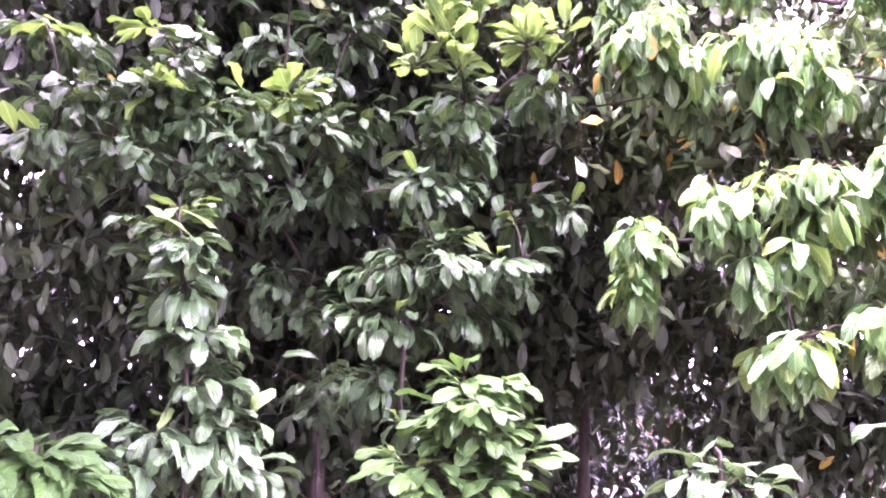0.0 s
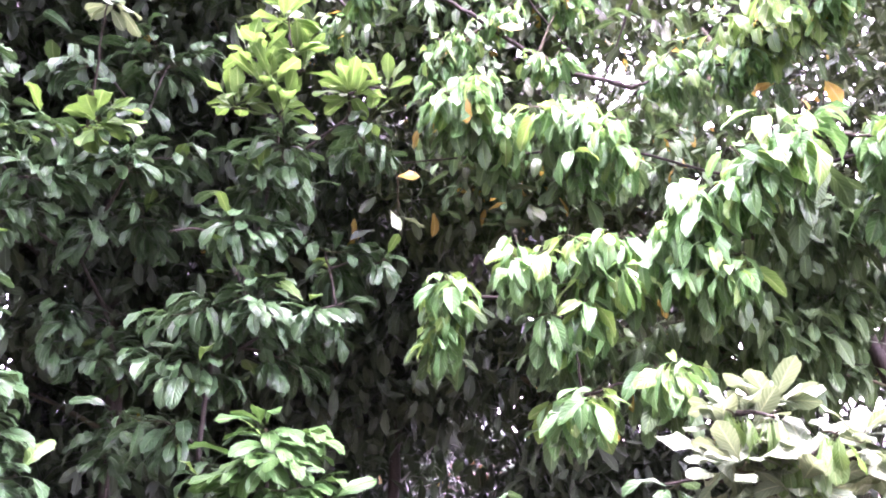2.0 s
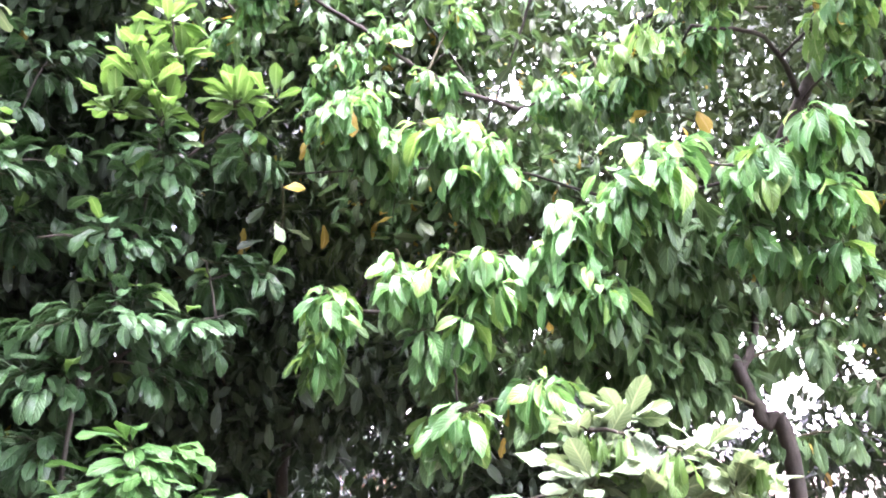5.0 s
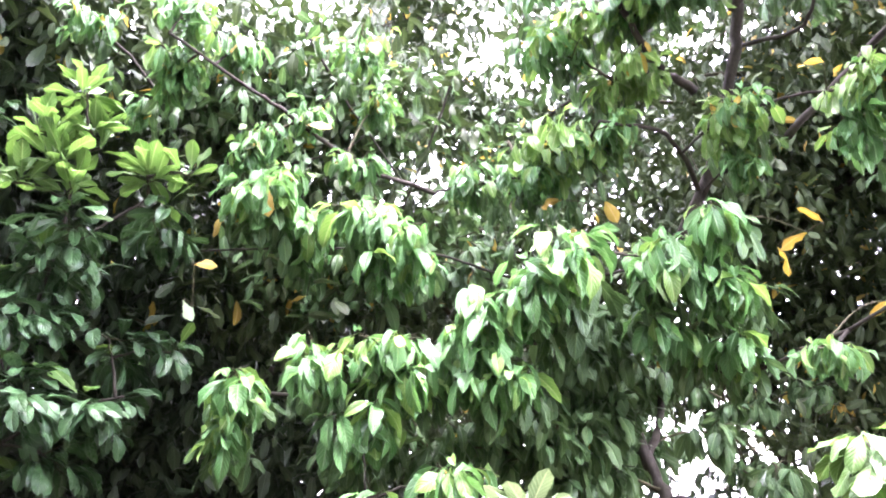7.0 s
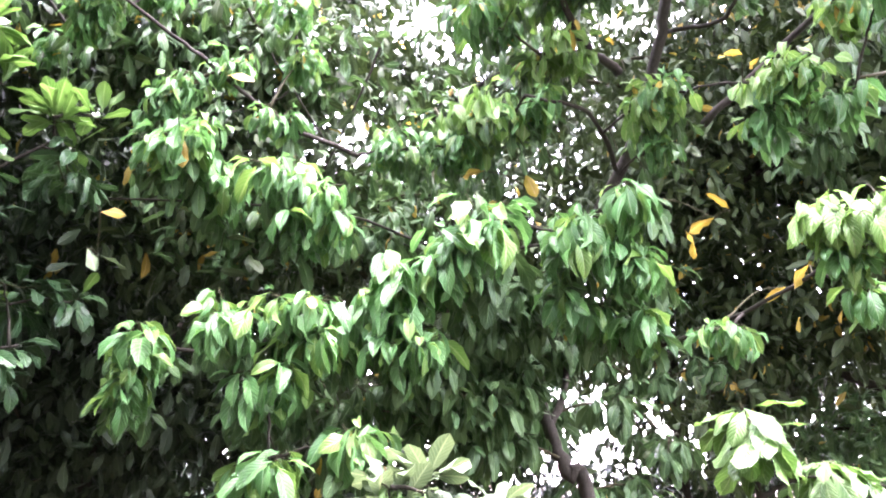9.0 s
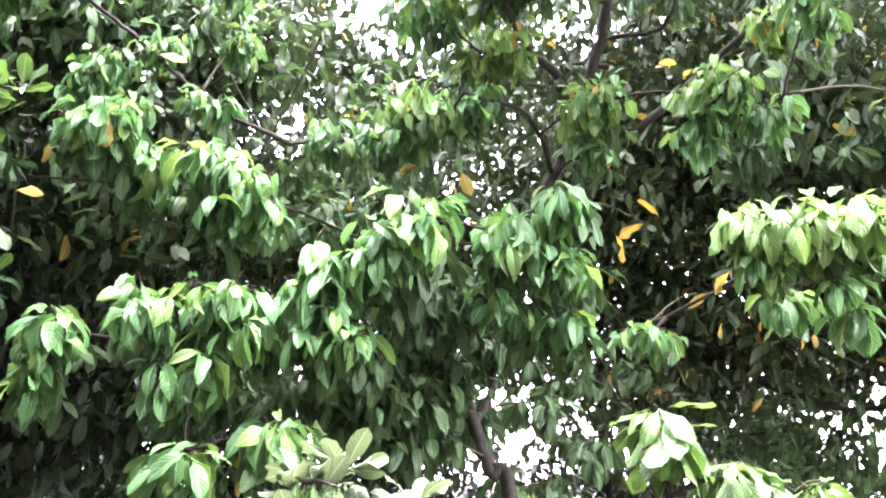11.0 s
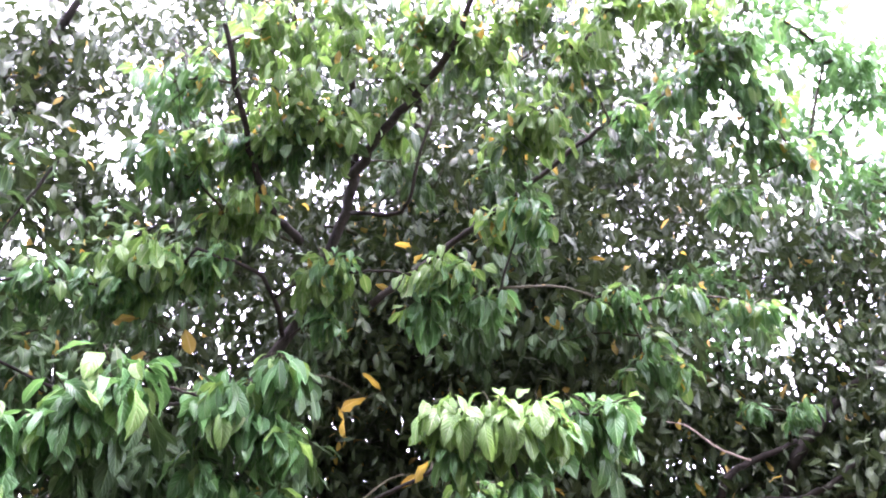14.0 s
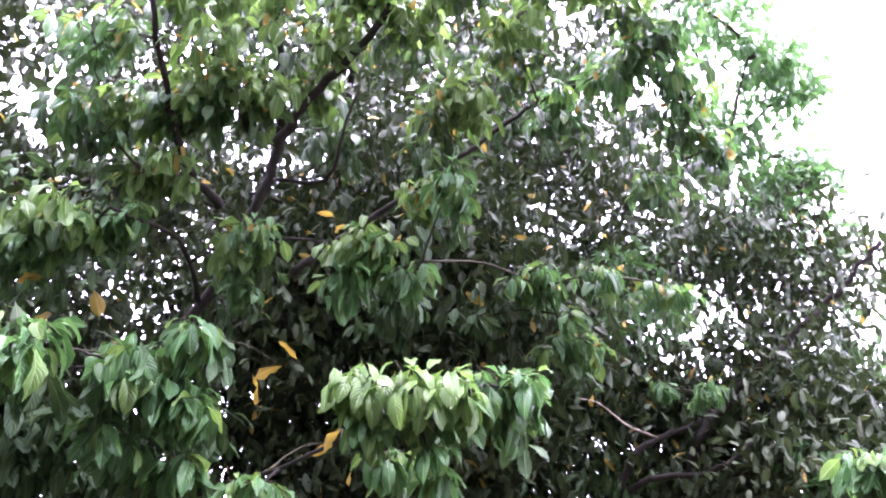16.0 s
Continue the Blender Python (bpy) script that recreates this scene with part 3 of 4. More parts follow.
SOFT_INNER = [
    (2.69, 2.86, 2.04, 0.17, 0.20, 8),
    (2.71, 2.80, 2.31, 0.17, 0.15, 6),
    (2.26, 2.81, 2.05, 0.21, 0.13, 6),
    (1.62, 2.95, 2.00, 0.33, 0.13, 9),
    (1.31, 3.08, 1.95, 0.23, 0.10, 6),
    (2.21, 2.64, 2.48, 0.31, 0.16, 9),
    (1.87, 3.08, 2.89, 0.17, 0.17, 5),
    (3.75, 1.86, 3.37, 0.29, 0.19, 8),
    (4.00, 1.41, 3.37, 0.29, 0.19, 7),
    (3.52, 1.44, 4.17, 0.29, 0.19, 8),
    (3.17, 1.89, 4.22, 0.29, 0.19, 7),
    (2.98, 2.64, 2.09, 0.12, 0.12, 4),
    (2.80, 2.70, 1.68, 0.17, 0.08, 4),
    (3.25, 2.52, 1.91, 0.12, 0.15, 4),
    (2.74, 2.67, 2.37, 0.14, 0.07, 3),
    (3.07, 2.58, 1.71, 0.17, 0.09, 4),
]
SOFT_GAP = [
    (3.29, 2.91, 2.19, 0.13, 0.10, 5),
    (3.09, 3.05, 2.07, 0.10, 0.10, 4),
    (3.64, 2.93, 2.29, 0.12, 0.08, 4),
    (3.55, 3.00, 1.93, 0.14, 0.08, 5),
    (3.85, 2.80, 2.37, 0.15, 0.10, 5),
    (3.24, 2.98, 2.36, 0.10, 0.05, 3),
]
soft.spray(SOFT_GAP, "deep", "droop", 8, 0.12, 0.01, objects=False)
SOFT_HIGH = [
    (2.49, 2.62, 5.18, 0.30, 0.20, 7),
    (2.90, 2.34, 5.05, 0.30, 0.20, 7),
    (3.06, 1.77, 5.17, 0.30, 0.20, 7),
    (3.52, 1.49, 4.97, 0.30, 0.20, 7),
    (3.60, 0.98, 5.15, 0.30, 0.20, 7),
    (3.99, 0.74, 4.80, 0.28, 0.20, 7),
    (3.90, 1.23, 4.64, 0.30, 0.18, 7),
    (3.30, 2.27, 4.71, 0.30, 0.16, 6),
    (2.42, 3.06, 4.85, 0.25, 0.18, 5),
    (4.00, 0.34, 4.97, 0.22, 0.16, 5),
]
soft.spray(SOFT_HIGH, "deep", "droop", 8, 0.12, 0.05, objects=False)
# Inner boughs in the darker leaf colour that stands for their shade.
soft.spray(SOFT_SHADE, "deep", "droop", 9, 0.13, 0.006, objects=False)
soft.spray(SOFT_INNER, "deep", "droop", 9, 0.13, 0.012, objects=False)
PALE = [
    (1.80, 2.16, 2.81, 0.11, 180, -75, 20),
    (0.60, 3.14, 2.59, 0.12, 280, -8, 20),
    (0.55, 3.04, 2.58, 0.09, 200, -60, 20),
]
YELLOW = [
    (0.58, 3.05, 2.74, 0.09, -114, 18, 68),
    (0.95, 2.76, 3.34, 0.1, -114, 4, 60),
    (0.91, 2.88, 3.13, 0.06, 10, -70, 20),
    (2.29, 2.46, 3.10, 0.12, 150, -60, 20),
    (2.13, 2.57, 3.12, 0.12, 80, -10, 20),
    (2.19, 2.59, 2.99, 0.12, 120, -30, 20),
    (1.09, 3.12, 2.68, 0.08, 66, -10, -50),
    (2.96, 1.95, 2.87, 0.12, 20, -10, 20),
    (2.99, 1.89, 2.90, 0.11, 60, 60, 20),
    (2.89, 2.06, 2.83, 0.13, 230, -50, 20),
    (3.11, 1.74, 2.53, 0.10, 0, -20, 20),
    (2.56, 1.29, 2.43, 0.09, 10, -35, 20),
    (2.98, 1.73, 3.60, 0.11, 80, 0, 20),
    (3.16, 1.20, 4.26, 0.12, 40, -60, 20),
]
for kind, (x, y, z, size, az, el, roll) in [("yellow", r) for r in YELLOW] + [("waxy", r) for r in PALE]:
    soft.bough((x, y, z), 0.004, 0.002)
    holder = part("twig", mesh_of("twig", *tube(np.array([[0, 0, -0.02], [0, 0, -0.01], [0, 0, 0.0]]), 0.002, 0.0015, 4), TWIG), soft.root, tuple(np.array((x, y, z)) - soft.base))
    part("leaf", SHARED[kind][int(size * 100) % VARIANTS], holder, pose(0, 0, 0, 0, 0, az) @ pose(0, 0, 0, el, roll, 0) @ Matrix.Diagonal((size, size, size, 1)), "yellowed leaf" if kind == "yellow" else "whitish dying leaf")
soft.finish(fine=True)

# ---- glossy saplings ----
tall = Plant("sapling", (-0.19, 3.46, 0.0), "tall sapling with glossy dark leaves and bright new tips", group="glossy saplings")
tall.limb([(-0.19, 3.46, 0.0), (-0.18, 3.49, 1.81), (-0.06, 3.39, 2.26), (0.04, 3.31, 2.74), (0.10, 3.02, 3.25)], 0.012, 0.006, "trunk")
tall.limb([(-0.14, 3.48, 1.96), (0.17, 3.35, 2.15), (0.39, 3.32, 2.22)], 0.008, 0.005)
tall.limb([(-0.04, 3.36, 2.36), (-0.21, 3.27, 2.50), (-0.36, 3.26, 2.49)], 0.007, 0.004)
tall.limb([(0.05, 3.29, 2.79), (0.34, 3.18, 3.02), (0.51, 3.09, 3.16)], 0.008, 0.004)
TALL = [
    (0.01, 3.30, 2.17, 0.25, 0.10, 9),
    (0.29, 3.34, 2.17, 0.15, 0.09, 5),
    (-0.24, 3.34, 2.18, 0.15, 0.10, 5),
    (-0.11, 3.28, 2.50, 0.18, 0.10, 6),
    (0.04, 3.31, 2.74, 0.21, 0.10, 6),
    (0.09, 3.25, 2.89, 0.21, 0.10, 6),
    (-0.24, 3.47, 1.96, 0.21, 0.13, 6),
    (0.30, 3.38, 2.47, 0.16, 0.13, 4),
    (0.44, 3.19, 2.97, 0.16, 0.08, 4),
    (-0.35, 3.58, 1.71, 0.21, 0.13, 6),
    (0.17, 3.48, 1.96, 0.13, 0.13, 4),
    (0.57, 3.45, 2.44, 0.11, 0.08, 3),
    (-0.18, 3.43, 1.52, 0.12, 0.08, 3),
]
TALL_TIPS = [
    (0.08, 2.98, 3.40, 0.05, 0.03, 2),
    (0.11, 3.01, 3.26, 0.06, 0.03, 2),
    (-0.04, 3.02, 3.21, 0.07, 0.04, 2),
    (-0.01, 3.04, 3.08, 0.09, 0.04, 3),
    (0.16, 3.02, 3.18, 0.05, 0.03, 1),
    (-0.13, 3.10, 3.01, 0.07, 0.04, 2),
    (0.08, 3.04, 2.99, 0.07, 0.04, 2),
    (0.35, 2.99, 3.08, 0.07, 0.04, 3),
    (0.49, 2.99, 3.12, 0.05, 0.03, 1),
]
tall.spray(TALL_TIPS, "young", "upright", 8, 0.135, 0)
tall.spray([
    (-0.07, 3.24, 2.32, 0.03, 0.02, 1),
], "young", "upright", 4, 0.15, 0)
tall.spray(TALL, "glossy", "rosette", 9, 0.155, 0, under=0.25, shade="glossy")
tall.finish(fine=True)

left = Plant("sapling", (-1.00, 3.11, 0.0), "slender sapling with glossy dark leaves in tiers", group="glossy saplings")
left.limb([(-1.00, 3.11, 0.0), (-1.03, 3.13, 1.47), (-1.06, 3.11, 1.92), (-1.08, 3.06, 2.22), (-1.08, 3.01, 2.40)], 0.01, 0.005, "trunk")
LEFT = [
    (-1.10, 3.05, 2.24, 0.15, 0.07, 5),
    (-1.05, 3.09, 2.06, 0.15, 0.09, 5),
    (-1.05, 3.12, 1.86, 0.16, 0.10, 6),
    (-1.02, 3.14, 1.65, 0.16, 0.10, 6),
    (-1.11, 3.10, 1.45, 0.20, 0.11, 6),
    (-0.93, 3.16, 1.47, 0.15, 0.11, 5),
    (-1.23, 2.94, 1.34, 0.12, 0.10, 4),
    (-0.79, 3.19, 1.31, 0.20, 0.09, 5),
]
left.spray(LEFT, "glossy", "rosette", 9, 0.16, 0, under=0.25, shade="glossy")
left.spray([
    (-1.12, 3.01, 2.37, 0.12, 0.05, 2),
], "young", "rosette", 7, 0.15, 0)
left.finish(fine=True)

spread = Plant("young_tree", (-0.70, 4.40, 0.0), "spreading young tree with dark glossy leaves and lighter tips", group="glossy saplings")
spread.limb([(-0.70, 4.40, 0.0), (-0.73, 4.43, 1.93), (-0.89, 4.10, 2.53), (-1.09, 3.56, 2.77), (-1.28, 3.25, 3.10)], 0.013, 0.006, "trunk")
spread.limb([(-0.89, 4.10, 2.53), (-1.25, 3.32, 2.67), (-1.66, 3.10, 2.75)], 0.01, 0.005)
spread.limb([(-0.89, 4.10, 2.53), (-0.64, 3.65, 2.83), (-0.53, 3.61, 3.24)], 0.01, 0.005)
SPREAD = [
    (-1.63, 3.07, 2.87, 0.22, 0.11, 7),
    (-1.68, 3.10, 2.72, 0.17, 0.08, 5),
    (-1.41, 3.17, 2.88, 0.19, 0.10, 6),
    (-1.23, 3.21, 2.98, 0.19, 0.10, 6),
    (-1.12, 3.29, 2.87, 0.22, 0.11, 7),
    (-1.38, 3.25, 2.70, 0.25, 0.10, 6),
    (-0.82, 3.45, 2.96, 0.20, 0.10, 6),
    (-0.62, 3.53, 2.85, 0.20, 0.10, 6),
    (-0.96, 3.49, 2.75, 0.23, 0.10, 6),
    (-0.41, 3.64, 2.95, 0.15, 0.12, 5),
    (-1.18, 3.25, 3.19, 0.11, 0.10, 4),
]
SPREAD_BACK = [
    (-0.66, 3.70, 3.25, 0.27, 0.12, 7),
    (-0.49, 3.72, 3.48, 0.31, 0.12, 8),
    (-0.91, 3.75, 3.50, 0.32, 0.13, 7),
    (-1.76, 3.21, 3.22, 0.21, 0.12, 6),
    (-0.44, 3.92, 2.70, 0.18, 0.12, 5),
    (-1.15, 3.69, 2.64, 0.30, 0.12, 7),
    (-0.75, 3.99, 2.69, 0.25, 0.19, 7),
    (-1.76, 3.43, 2.65, 0.18, 0.12, 5),
    (-0.75, 4.11, 2.03, 0.22, 0.22, 7),
    (-0.68, 4.14, 1.61, 0.25, 0.22, 7),
    (-0.98, 4.13, 2.28, 0.19, 0.26, 6),
]
spread.spray(SPREAD, "glossy", "rosette", 9, 0.145, 0, under=0.25, shade="glossy")
spread.spray([
    (-1.31, 3.16, 3.25, 0.08, 0.06, 2),
    (-1.24, 3.11, 2.93, 0.16, 0.04, 3),
    (-0.75, 3.35, 2.97, 0.14, 0.04, 3),
    (-1.75, 3.09, 3.22, 0.09, 0.04, 1),
], "young", "rosette", 7, 0.16, 0)
spread.spray(SPREAD_BACK, "glossy", "rosette", 9, 0.15, 0)
# Pale leaf kind used here for the sky's sheen on the top leaves.
spread.spray([
    (-0.67, 3.10, 3.43, 0.11, 0.06, 2),
], "waxy", "rosette", 6, 0.13, 0)
spread.finish(fine=True)

low = Plant("sapling", (0.07, 2.87, 0.0), "low sapling with light green pinnate leaf sprays", group="glossy saplings")
low.limb([(0.07, 2.87, 0.0), (0.09, 2.89, 1.40), (0.10, 2.90, 1.65)], 0.012, 0.005, "trunk")
LOW = [
    (0.10, 2.90, 1.63, 0.12, 0.05, 4),
    (0.10, 2.90, 1.48, 0.16, 0.08, 6),
    (-0.07, 2.89, 1.34, 0.17, 0.08, 6),
    (0.24, 2.88, 1.34, 0.13, 0.09, 5),
    (0.07, 2.88, 1.26, 0.19, 0.09, 6),
]
low.spray(LOW, "fresh", "rosette", 9, 0.15, 0, under=0.25, shade="glossy")
low.spray([
    (0.09, 2.80, 1.56, 0.12, 0.07, 5),
], "fresh", "rosette", 8, 0.14, 0)
low.finish(fine=True)

corner = Plant("sapling", (-1.27, 2.46, 0.0), "low leafy sapling with light green glossy leaves", group="glossy saplings")
corner.limb([(-1.27, 2.46, 0.0), (-1.29, 2.47, 1.33), (-1.29, 2.48, 1.45)], 0.012, 0.005, "trunk")
CORNER = [
    (-1.31, 2.46, 1.35, 0.12, 0.05, 4),
    (-1.18, 2.52, 1.34, 0.10, 0.06, 4),
    (-1.43, 2.40, 1.43, 0.12, 0.08, 4),
]
corner.spray(CORNER, "fresh", "rosette", 9, 0.16, 0, under=0.25, shade="glossy")
corner.spray([
    (-1.29, 2.42, 1.40, 0.10, 0.04, 2),
], "fresh", "rosette", 8, 0.14, 0)
corner.finish(fine=True)

# ---- pale waxy bush and light green shoots near the foot of the view ----
waxy = Plant("bush", (1.27, 1.68, 0.0), "bush with broad pale waxy leaves on upright shoots", "bush")
waxy.limb([(1.27, 1.68, 0.0), (1.29, 1.68, 1.53), (1.29, 1.68, 1.68)], 0.012, 0.005, "stem")
waxy.limb([(1.28, 1.68, 1.51), (1.44, 1.64, 1.57), (1.54, 1.62, 1.64)], 0.008, 0.004)
waxy.spray([
    (1.28, 1.69, 1.71, 0.09, 0.02, 4),
    (1.19, 1.69, 1.66, 0.07, 0.03, 3),
    (1.17, 1.64, 1.57, 0.10, 0.04, 5),
    (1.48, 1.61, 1.64, 0.06, 0.02, 3),
    (1.31, 1.60, 1.56, 0.12, 0.04, 5),
    (1.54, 1.55, 1.57, 0.06, 0.03, 3),
], "waxy", "whorl", 7, 0.118, 0)
waxy.spray([
    (1.17, 1.62, 1.70, 0.04, 0.02, 2),
    (1.22, 1.55, 1.69, 0.04, 0.02, 3),
    (1.32, 1.47, 1.65, 0.04, 0.02, 2),
    (1.54, 1.48, 1.63, 0.05, 0.02, 2),
    (1.26, 1.52, 1.60, 0.04, 0.02, 2),
], "young", "hang", 5, 0.085, 0)
waxy.spray([
    (1.15, 1.95, 1.52, 0.03, 0.03, 1),
], "glossy", "whorl", 5, 0.14, 0)
waxy.finish(fine=True)

shoot = Plant("bush", (1.78, 1.01, 0.0), "light green shoot with large drooping leaves", "bush")
shoot.limb([(1.78, 1.01, 0.0), (1.78, 1.01, 1.69), (1.77, 1.02, 1.85)], 0.01, 0.004, "stem")
shoot.spray([
    (1.77, 1.02, 1.85, 0.03, 0.01, 3),
    (1.80, 1.01, 1.80, 0.04, 0.01, 2),
], "young", "droop", 6, 0.125, 0)
shoot.spray([
    (1.90, 0.93, 1.74, 0.04, 0.01, 3),
    (1.97, 0.91, 1.73, 0.04, 0.01, 2),
    (2.03, 0.80, 1.69, 0.07, 0.02, 3),
], "young", "droop", 6, 0.1, 0)
shoot.finish(fine=True)

corner_bush = Plant("bush", (0.86, 2.42, 0.0), "bush with large dark green leaves near the ground", "bush")
corner_bush.limb([(0.86, 2.42, 0.0), (0.86, 2.43, 1.30), (0.85, 2.45, 1.43)], 0.01, 0.005, "stem")
corner_bush.spray([
    (0.84, 2.45, 1.36, 0.08, 0.06, 3),
    (0.94, 2.41, 1.32, 0.08, 0.04, 2),
], "glossy", "whorl", 8, 0.15, 0)
corner_bush.finish(fine=True)

end = Plant("bush", (3.59, -0.24, 0.0), "light green leafy shoot beside the dark trees", "bush")
end.limb([(3.59, -0.24, 0.0), (3.57, -0.28, 2.19), (3.55, -0.28, 2.34)], 0.01, 0.004, "stem")
end.spray([
    (3.55, -0.27, 2.32, 0.10, 0.05, 6),
    (3.55, -0.36, 2.31, 0.10, 0.06, 5),
], "soft", "droop", 8, 0.12, 0)
end.finish(fine=True)

# ---- the dark trees behind ----
dark = Plant("dark_tree", (-0.84, 5.28, 0.0), "tall dense tree with dark leaves in deep shade", group="trees behind")
dark.limb([(-0.84, 5.28, 0.0), (-0.89, 5.27, 2.39), (-1.12, 4.96, 3.94), (-1.23, 4.35, 5.23)], 0.06, 0.03, "trunk", 10, 0.12)
dark.limb([(-0.89, 5.27, 2.39), (-1.75, 4.68, 3.03), (-2.38, 4.16, 3.04)], 0.03, 0.012)
DARK = [
    (-2.56, 4.33, 2.92, 0.77, 0.97, 80),
    (-2.22, 6.20, 1.97, 0.74, 0.74, 14),
    (-1.35, 6.45, 1.98, 0.59, 0.74, 12),
    (-1.66, 4.97, 2.92, 1.00, 1.12, 119),
    (-0.33, 5.15, 3.17, 1.00, 1.00, 105),
    (0.61, 4.80, 2.87, 0.60, 0.74, 66),
    (-2.78, 5.99, 1.70, 1.23, 0.98, 44),
    (-0.88, 6.54, 1.61, 1.37, 0.98, 50),
    (-1.75, 4.70, 4.00, 1.10, 0.45, 120),
    (-0.31, 4.75, 4.05, 1.05, 0.40, 120),
    (0.63, 5.15, 1.91, 0.50, 0.46, 39),
    (-3.17, 4.02, 2.51, 0.77, 1.55, 80),
    (1.31, 4.80, 2.10, 0.60, 0.37, 39),
    (1.98, 4.62, 1.61, 0.38, 0.33, 24),
]
# This leaf colour already holds the shade under the tree.
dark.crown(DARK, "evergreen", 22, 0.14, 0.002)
# Overhead crown, mostly out of view, added to shade the zone below.
SHADING_ROOF = [
    (-2.6, 5.2, 4.9, 1.2, 0.4, 40),
    (-0.9, 4.8, 4.8, 1.0, 0.35, 36),
    (-0.9, 3.7, 4.6, 0.9, 0.25, 20),
    (-2.4, 3.9, 4.7, 0.8, 0.25, 20),
    (-1.0, 5.8, 5.2, 2.2, 0.6, 44),
    (-2.6, 6.9, 4.6, 2.0, 0.8, 50),
    (0.6, 7.0, 4.6, 1.8, 0.8, 44),
]
DARK_BACK = [
    (-4.12, 6.20, 2.53, 1.95, 1.95, 98),
    (-2.06, 7.09, 2.93, 1.95, 2.23, 112),
    (0.09, 7.31, 3.25, 1.95, 2.23, 112),
    (1.82, 6.39, 3.81, 1.30, 1.30, 70),
    (-0.80, 7.47, 1.08, 2.10, 0.67, 60),
    (-3.68, 6.52, 1.15, 1.67, 0.67, 56),
    (1.18, 7.39, 2.25, 1.12, 0.95, 46),
    (-2.67, 7.54, 1.61, 2.38, 0.89, 44),
    (-0.20, 7.98, 2.08, 1.79, 0.89, 36),
    # Clump added overhead to shade the far ground.
    (2.40, 9.60, 4.20, 1.80, 0.60, 60),
]
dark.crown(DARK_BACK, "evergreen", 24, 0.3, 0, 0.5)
# Unseen limb and leaf clumps near the eye, added to shade the saplings.
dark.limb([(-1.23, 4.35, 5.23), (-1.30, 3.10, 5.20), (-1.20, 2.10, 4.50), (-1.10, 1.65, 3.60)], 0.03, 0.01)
SHADING_BOUGH = [
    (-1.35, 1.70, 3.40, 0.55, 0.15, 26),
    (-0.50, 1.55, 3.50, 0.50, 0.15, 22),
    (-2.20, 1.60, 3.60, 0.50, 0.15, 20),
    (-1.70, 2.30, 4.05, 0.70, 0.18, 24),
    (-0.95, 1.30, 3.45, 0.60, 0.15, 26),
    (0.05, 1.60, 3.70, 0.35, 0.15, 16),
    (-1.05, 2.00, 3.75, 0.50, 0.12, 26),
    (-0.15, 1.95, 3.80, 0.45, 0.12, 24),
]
dark.crown(SHADING_BOUGH, "evergreen", 30, 0.17, 0, 0.3)
dark.crown(SHADING_ROOF, "evergreen", 44, 0.22, 0)
dark.finish()

middle = Plant("dark_tree", (0.98, 5.36, 0.0), "tree with small dark leaves against the sky", group="trees behind")
middle.limb([(0.98, 5.36, 0.0), (0.98, 5.41, 1.38), (1.10, 5.36, 2.16), (1.65, 5.12, 3.16), (2.00, 4.34, 4.95), (1.99, 3.71, 5.97)], 0.045, 0.025, "trunk", 10, 0.12)
middle.limb([(1.10, 5.36, 2.16), (0.87, 4.37, 3.82), (0.29, 3.96, 4.24)], 0.03, 0.012)
middle.limb([(1.65, 5.12, 3.16), (2.81, 4.12, 4.27), (3.21, 3.61, 4.61)], 0.03, 0.012)
MIDDLE = [
    (0.13, 3.95, 4.26, 0.71, 0.43, 58),
    (0.94, 3.97, 4.11, 0.57, 0.43, 50),
    (1.53, 3.72, 4.08, 0.42, 0.24, 23),
    (1.41, 4.11, 3.06, 0.68, 0.31, 48),
    (0.84, 5.43, 3.28, 0.65, 0.52, 31),
    (1.14, 6.37, 2.43, 1.23, 0.74, 36),
    (2.20, 4.19, 3.26, 0.48, 0.45, 31),
    (3.45, 4.05, 4.55, 0.42, 0.22, 14),
    (1.93, 4.63, 5.31, 0.46, 0.32, 15),
    (2.24, 4.85, 2.24, 1.00, 0.48, 50),
    (3.36, 4.03, 3.45, 0.53, 0.33, 18),
]
MIDDLE_SKY = [
    (2.15, 4.15, 5.40, 0.38, 0.28, 22),
    (2.32, 4.20, 4.70, 0.45, 0.26, 12),
    (2.60, 4.10, 4.35, 0.45, 0.20, 14),
]
middle.crown(MIDDLE)
middle.crown(MIDDLE_SKY, yellow=0.02)
MIDDLE_NEAR = [
    (1.45, 3.47, 3.93, 0.39, 0.26, 16),
    (0.96, 3.59, 3.94, 0.39, 0.26, 14),
    (1.30, 3.72, 3.01, 0.47, 0.22, 14),
    (2.02, 3.36, 3.19, 0.28, 0.22, 9),
    (2.34, 3.31, 3.63, 0.40, 0.20, 4),
    (2.33, 3.35, 3.85, 0.41, 0.21, 4),
]
middle.crown(MIDDLE_NEAR, "deep", 30, 0.11, 0.03, 0.3)
for a, b, c in (((1.04, 3.21, 4.13), (1.31, 3.25, 3.77), (1.62, 3.23, 3.37)), ((1.56, 3.23, 3.86), (1.34, 3.34, 3.59), (0.95, 3.42, 3.42)), ((1.85, 3.12, 4.01), (1.77, 3.25, 3.67), (1.64, 3.41, 3.21)),
                ((1.45, 3.41, 3.12), (1.79, 3.31, 3.01), (2.07, 3.10, 2.86))):
    middle.limb([a, b, c], 0.009, 0.004, "branch", 6)
MIDDLE_BACK = [
    (-0.10, 7.07, 5.00, 1.20, 1.30, 40),
    (2.07, 7.48, 3.38, 1.49, 1.01, 42),
    (3.71, 6.90, 3.28, 1.01, 0.60, 24),
    (3.84, 6.45, 4.46, 1.19, 0.65, 24),
    (4.59, 6.29, 3.59, 0.71, 0.48, 14),
]
